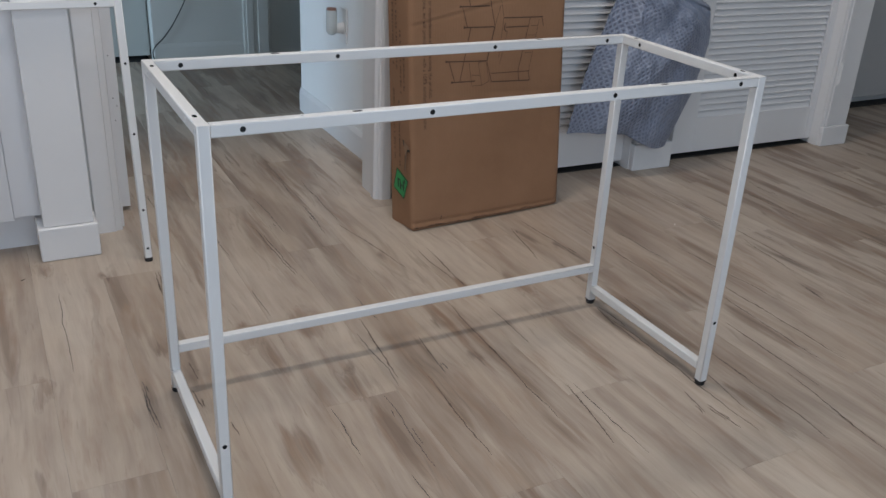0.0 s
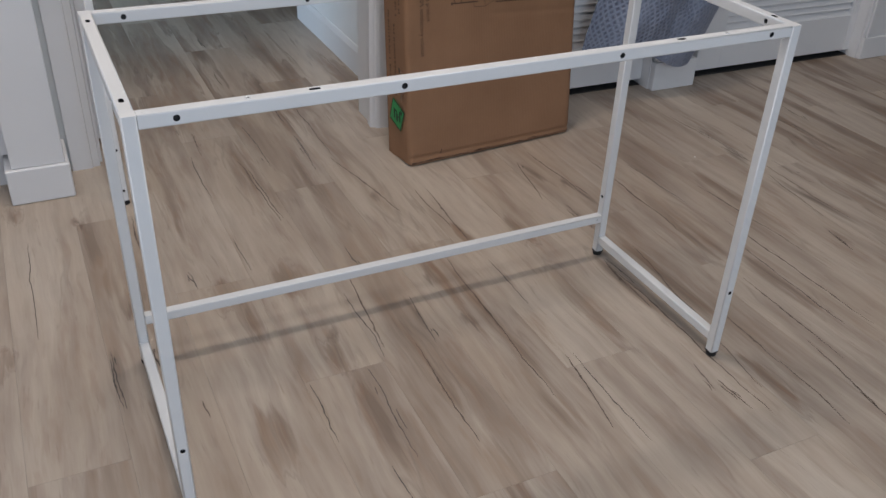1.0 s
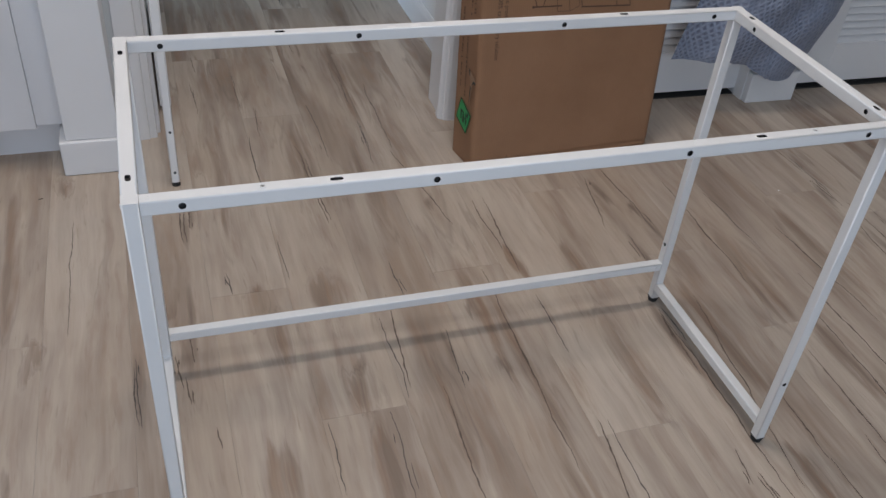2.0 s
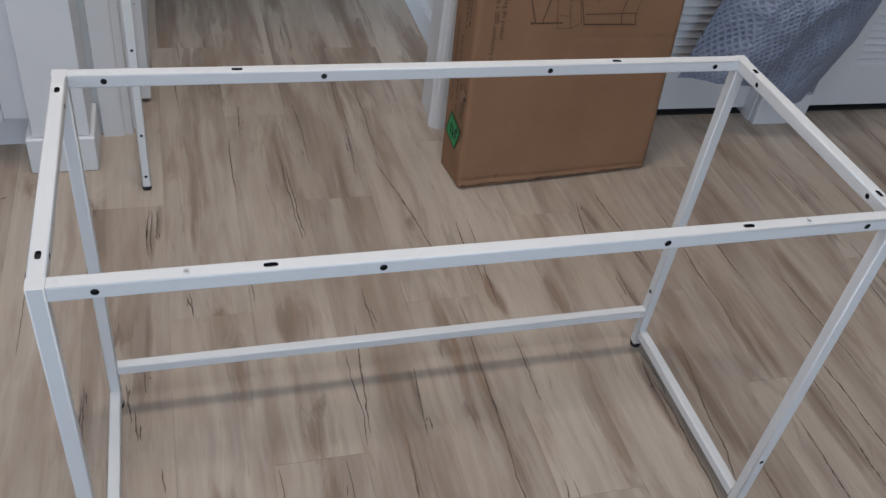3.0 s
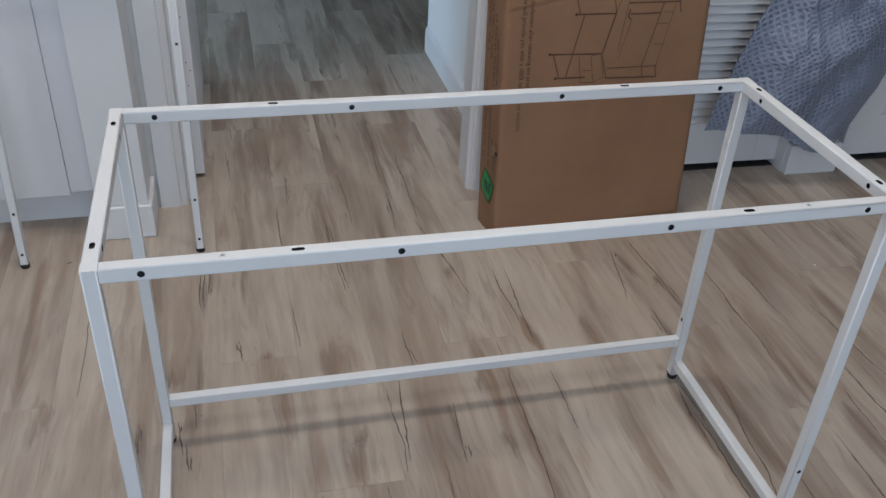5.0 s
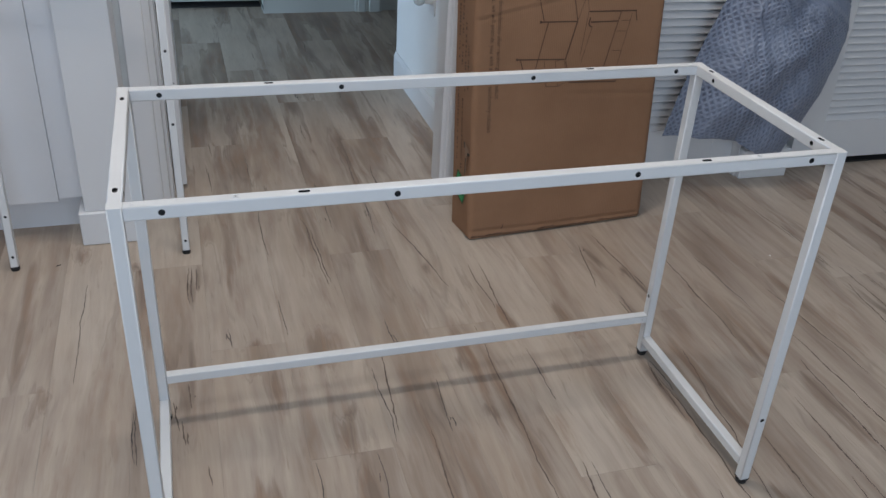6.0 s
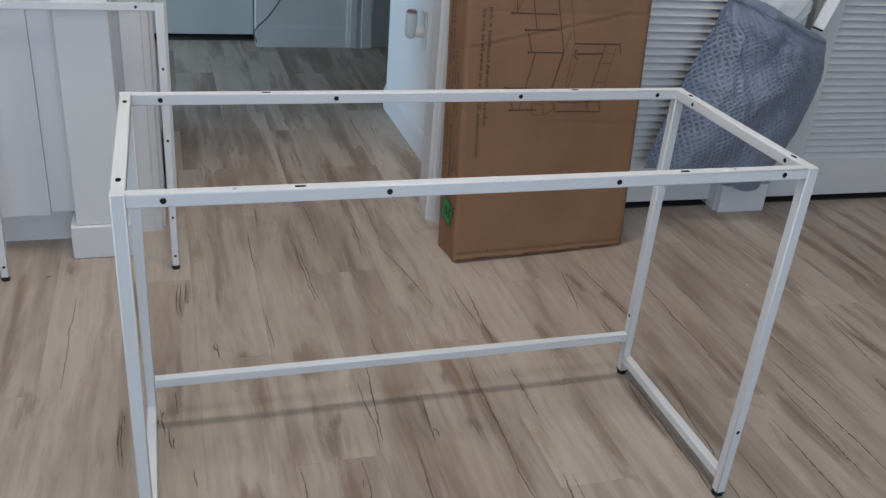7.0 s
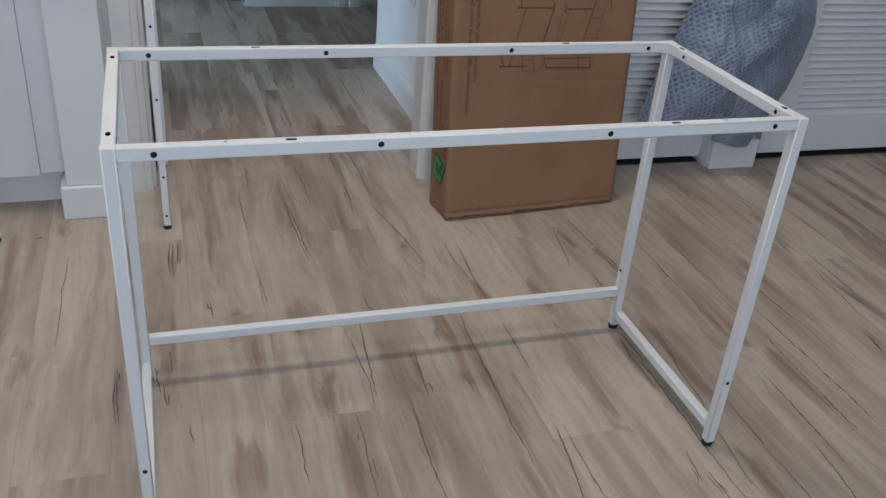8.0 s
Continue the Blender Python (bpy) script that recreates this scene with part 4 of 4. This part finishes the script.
for k in range(-12, 28):
    x = 0.1225 + PW * k + PW / 2
    first = JOINTS.get(k, rng.uniform(0, PL))
    j = math.floor((SOUTH - first) / PL)
    while first + j * PL < NORTH:
        y0, y1 = max(SOUTH, first + j * PL), min(NORTH, first + (j + 1) * PL)
        turn = rng.randint(0, 1)
        j += 1
        if y1 - y0 < 0.02:
            continue
        size = round(y1 - y0, 4)
        if size not in PLANKS:
            ob = part("plank", box(-PW / 2 + 0.0001, PW / 2 - 0.0001, -size / 2 + 0.0001, size / 2 - 0.0001, -0.009, 0, 0.0003, 1), PLANK, floor)
            PLANKS[size] = ob.data
        else:
            ob = new("plank", PLANKS[size])
            ob.parent = floor
        ob.matrix_basis = Matrix.Translation((x, (y0 + y1) / 2, 0)) @ Matrix.Rotation(math.pi * turn, 4, "Z")

# cracks printed along the grain: thin, jagged, sometimes in several strands
BLACK_CRACK = material("crack_black", (0.066, 0.053, 0.047), 0.5)
BROWN_CRACK = material("crack_brown", (0.110, 0.078, 0.060), 0.5)


def crack(x0, y0, x1, y1, wide, strands, mat, seed):
    r = random.Random(seed)
    bm = bmesh.new()
    for k in range(strands):
        off = 0.0 if k == 0 else r.uniform(-0.012, 0.012)
        a, b = (0.0, 1.0) if k == 0 else sorted((r.random(), r.random()))
        n = max(6, int(math.hypot(x1 - x0, y1 - y0) * (b - a) / 0.006))
        prev = None
        for i in range(n + 1):
            t = a + (b - a) * i / n
            s = max(0.0, math.sin(math.pi * i / n)) ** 0.5
            x, y = x0 + (x1 - x0) * t, y0 + (y1 - y0) * t
            x += 0.007 * noise.noise(Vector((seed * 3.7, y * 10, k))) + 0.0024 * noise.noise(Vector((seed, y * 48, k + 5.0))) + off
            w = wide * (0.25 + 0.75 * abs(noise.noise(Vector((t * 11, seed, k))))) * s + 0.0002
            pair = (bm.verts.new((x - w, y, 0.0004)), bm.verts.new((x + w, y, 0.0004)))
            if prev:
                bm.faces.new((prev[0], pair[0], pair[1], prev[1]))
            prev = pair
    bmesh.ops.recalc_face_normals(bm, faces=bm.faces)
    part("grain_crack", bm, mat, floor, "thin dark crack along the grain")


for n, q in enumerate(((0.496, 1.512, 0.5, 1.202, 2), (0.296, 1.35, 0.299, 1.081, 1), (0.629, 1.388, 0.616, 1.146, 3), (0.477, 0.522, 0.479, 0.271, 1),
                       (0.605, 0.454, 0.597, 0.276, 3), (0.546, 0.712, 0.552, 0.568, 2), (0.167, 0.745, 0.175, 0.666, 3), (-0.042, 0.504, -0.038, 0.315, 3),
                       (0.857, 0.521, 0.855, 0.324, 1), (1.133, 0.415, 1.134, 0.298, 3), (0.850, 0.127, 0.843, -0.155, 1), (1.501, 0.838, 1.51, 0.566, 1))):
    crack(*q[:4], 0.0022, q[4], BLACK_CRACK, n + 1)
for n, q in enumerate(((0.304, 0.248, 0.305, 0.072, 1), (0.432, 0.249, 0.418, -0.021, 3), (0.299, 0.852, 0.304, 0.693, 1), (-0.167, 1.017, -0.174, 0.604, 1), (0.37, -0.02, 0.375, -0.12, 2))):
    crack(*q[:4], 0.0020, q[4], BLACK_CRACK, n + 31)
for n, q in enumerate(((0.681, 1.206, 0.751, 0.826, 1), (0.42, 1.28, 0.437, 0.894, 2), (0.762, 0.64, 0.742, 0.02, 1), (0.084, 1.054, 0.08, 0.878, 3), (0.867, 0.929, 0.848, 0.606, 1),
                       (0.697, 1.62, 0.690, 1.22, 1), (0.512, 0.595, 0.487, 0.30, 1), (1.255, 1.02, 1.272, 0.70, 2), (1.19, 0.97, 1.14, 0.74, 2), (1.405, 0.93, 1.398, 0.45, 1),
                       (1.895, 0.71, 1.885, 0.33, 1), (1.552, 0.46, 1.548, -0.05, 1), (1.612, 0.65, 1.636, 0.25, 1), (0.83, 0.925, 0.838, 0.70, 1), (0.555, 0.29, 0.54, -0.03, 1),
                       (1.397, 0.215, 1.388, -0.116, 1), (1.233, 0.44, 1.15, -0.12, 1), (0.835, 0.13, 0.80, -0.10, 1), (1.126, 0.401, 1.117, -0.186, 2), (1.363, -0.033, 1.313, -0.356, 2))):
    crack(*q[:4], 0.0034, q[4], BROWN_CRACK, n + 61)
for n, q in enumerate(((1.125, 0.411, 1.110, 0.285, 4), (1.503, 0.340, 1.492, 0.194, 1), (1.492, 0.200, 1.486, -0.024, 1), (1.253, 0.115, 1.247, -0.071, 1), (1.247, -0.068, 1.239, -0.273, 1),
                       (1.862, 0.835, 1.871, 0.698, 3), (1.860, 0.621, 1.825, 0.372, 1), (1.776, 0.307, 1.760, 0.202, 3), (1.067, -0.003, 1.057, -0.088, 2), (1.081, -0.064, 1.089, -0.165, 3),
                       (1.188, 0.692, 1.186, 0.557, 2), (0.105, 1.045, 0.102, 0.938, 3), (0.064, 0.552, 0.075, 0.466, 2), (0.038, 0.495, 0.045, 0.398, 2), (0.053, 0.431, 0.055, 0.355, 2),
                       (0.095, 0.285, 0.099, 0.230, 1))):
    crack(*q[:4], 0.0030, q[4], BROWN_CRACK, n + 81)

# the rest of the floor has the same kind of print, strewn along the planks
rng = random.Random(23)
for n in range(150):
    x, y = rng.uniform(-0.9, 3.6), rng.uniform(-0.6, 3.3)
    run, runs, dark = rng.uniform(0.05, 0.26), rng.choice((1, 1, 2, 3)), rng.random() < 0.55
    if (-0.3 < x < 1.7 and y < 1.45) or (y > 1.28 and (x > 1.0 or x < 0.08)):
        continue
    crack(x, y, x + rng.uniform(-0.012, 0.012), y - run, rng.uniform(0.0012, 0.0024), runs, BLACK_CRACK if dark else BROWN_CRACK, n + 101)

# ---- crumbs on the floor ----
bm = bmesh.new()
bmesh.ops.create_icosphere(bm, subdivisions=2, radius=0.0028)
for v in bm.verts:
    v.co *= 0.8 + 0.5 * noise.noise(v.co * 900)
    v.co.z = max(v.co.z * 0.6 + 0.0012, 0.0)
speck = part("paper_crumb", bm, FOAM)
speck.matrix_world = pose(1.728, 0.803, 0.0004)
tagged(speck, "tiny white crumb lying on the plank floor", "crumb")
bm = box(-0.006, 0.006, -0.0010, 0.0010, 0, 0.0014, 0.0004)
for v in bm.verts:
    v.co.y += 0.0022 * math.sin(v.co.x * 120)
    v.co.y *= 1.15 - abs(v.co.x) / 0.01
splinter = part("wood_splinter", bm, material("dark_splinter", (0.035, 0.026, 0.022), 0.7))
splinter.matrix_world = pose(-0.245, 1.131, 0.0004, 0, 0, 12)
tagged(splinter, "small dark splinter lying on the plank floor", "splinter")
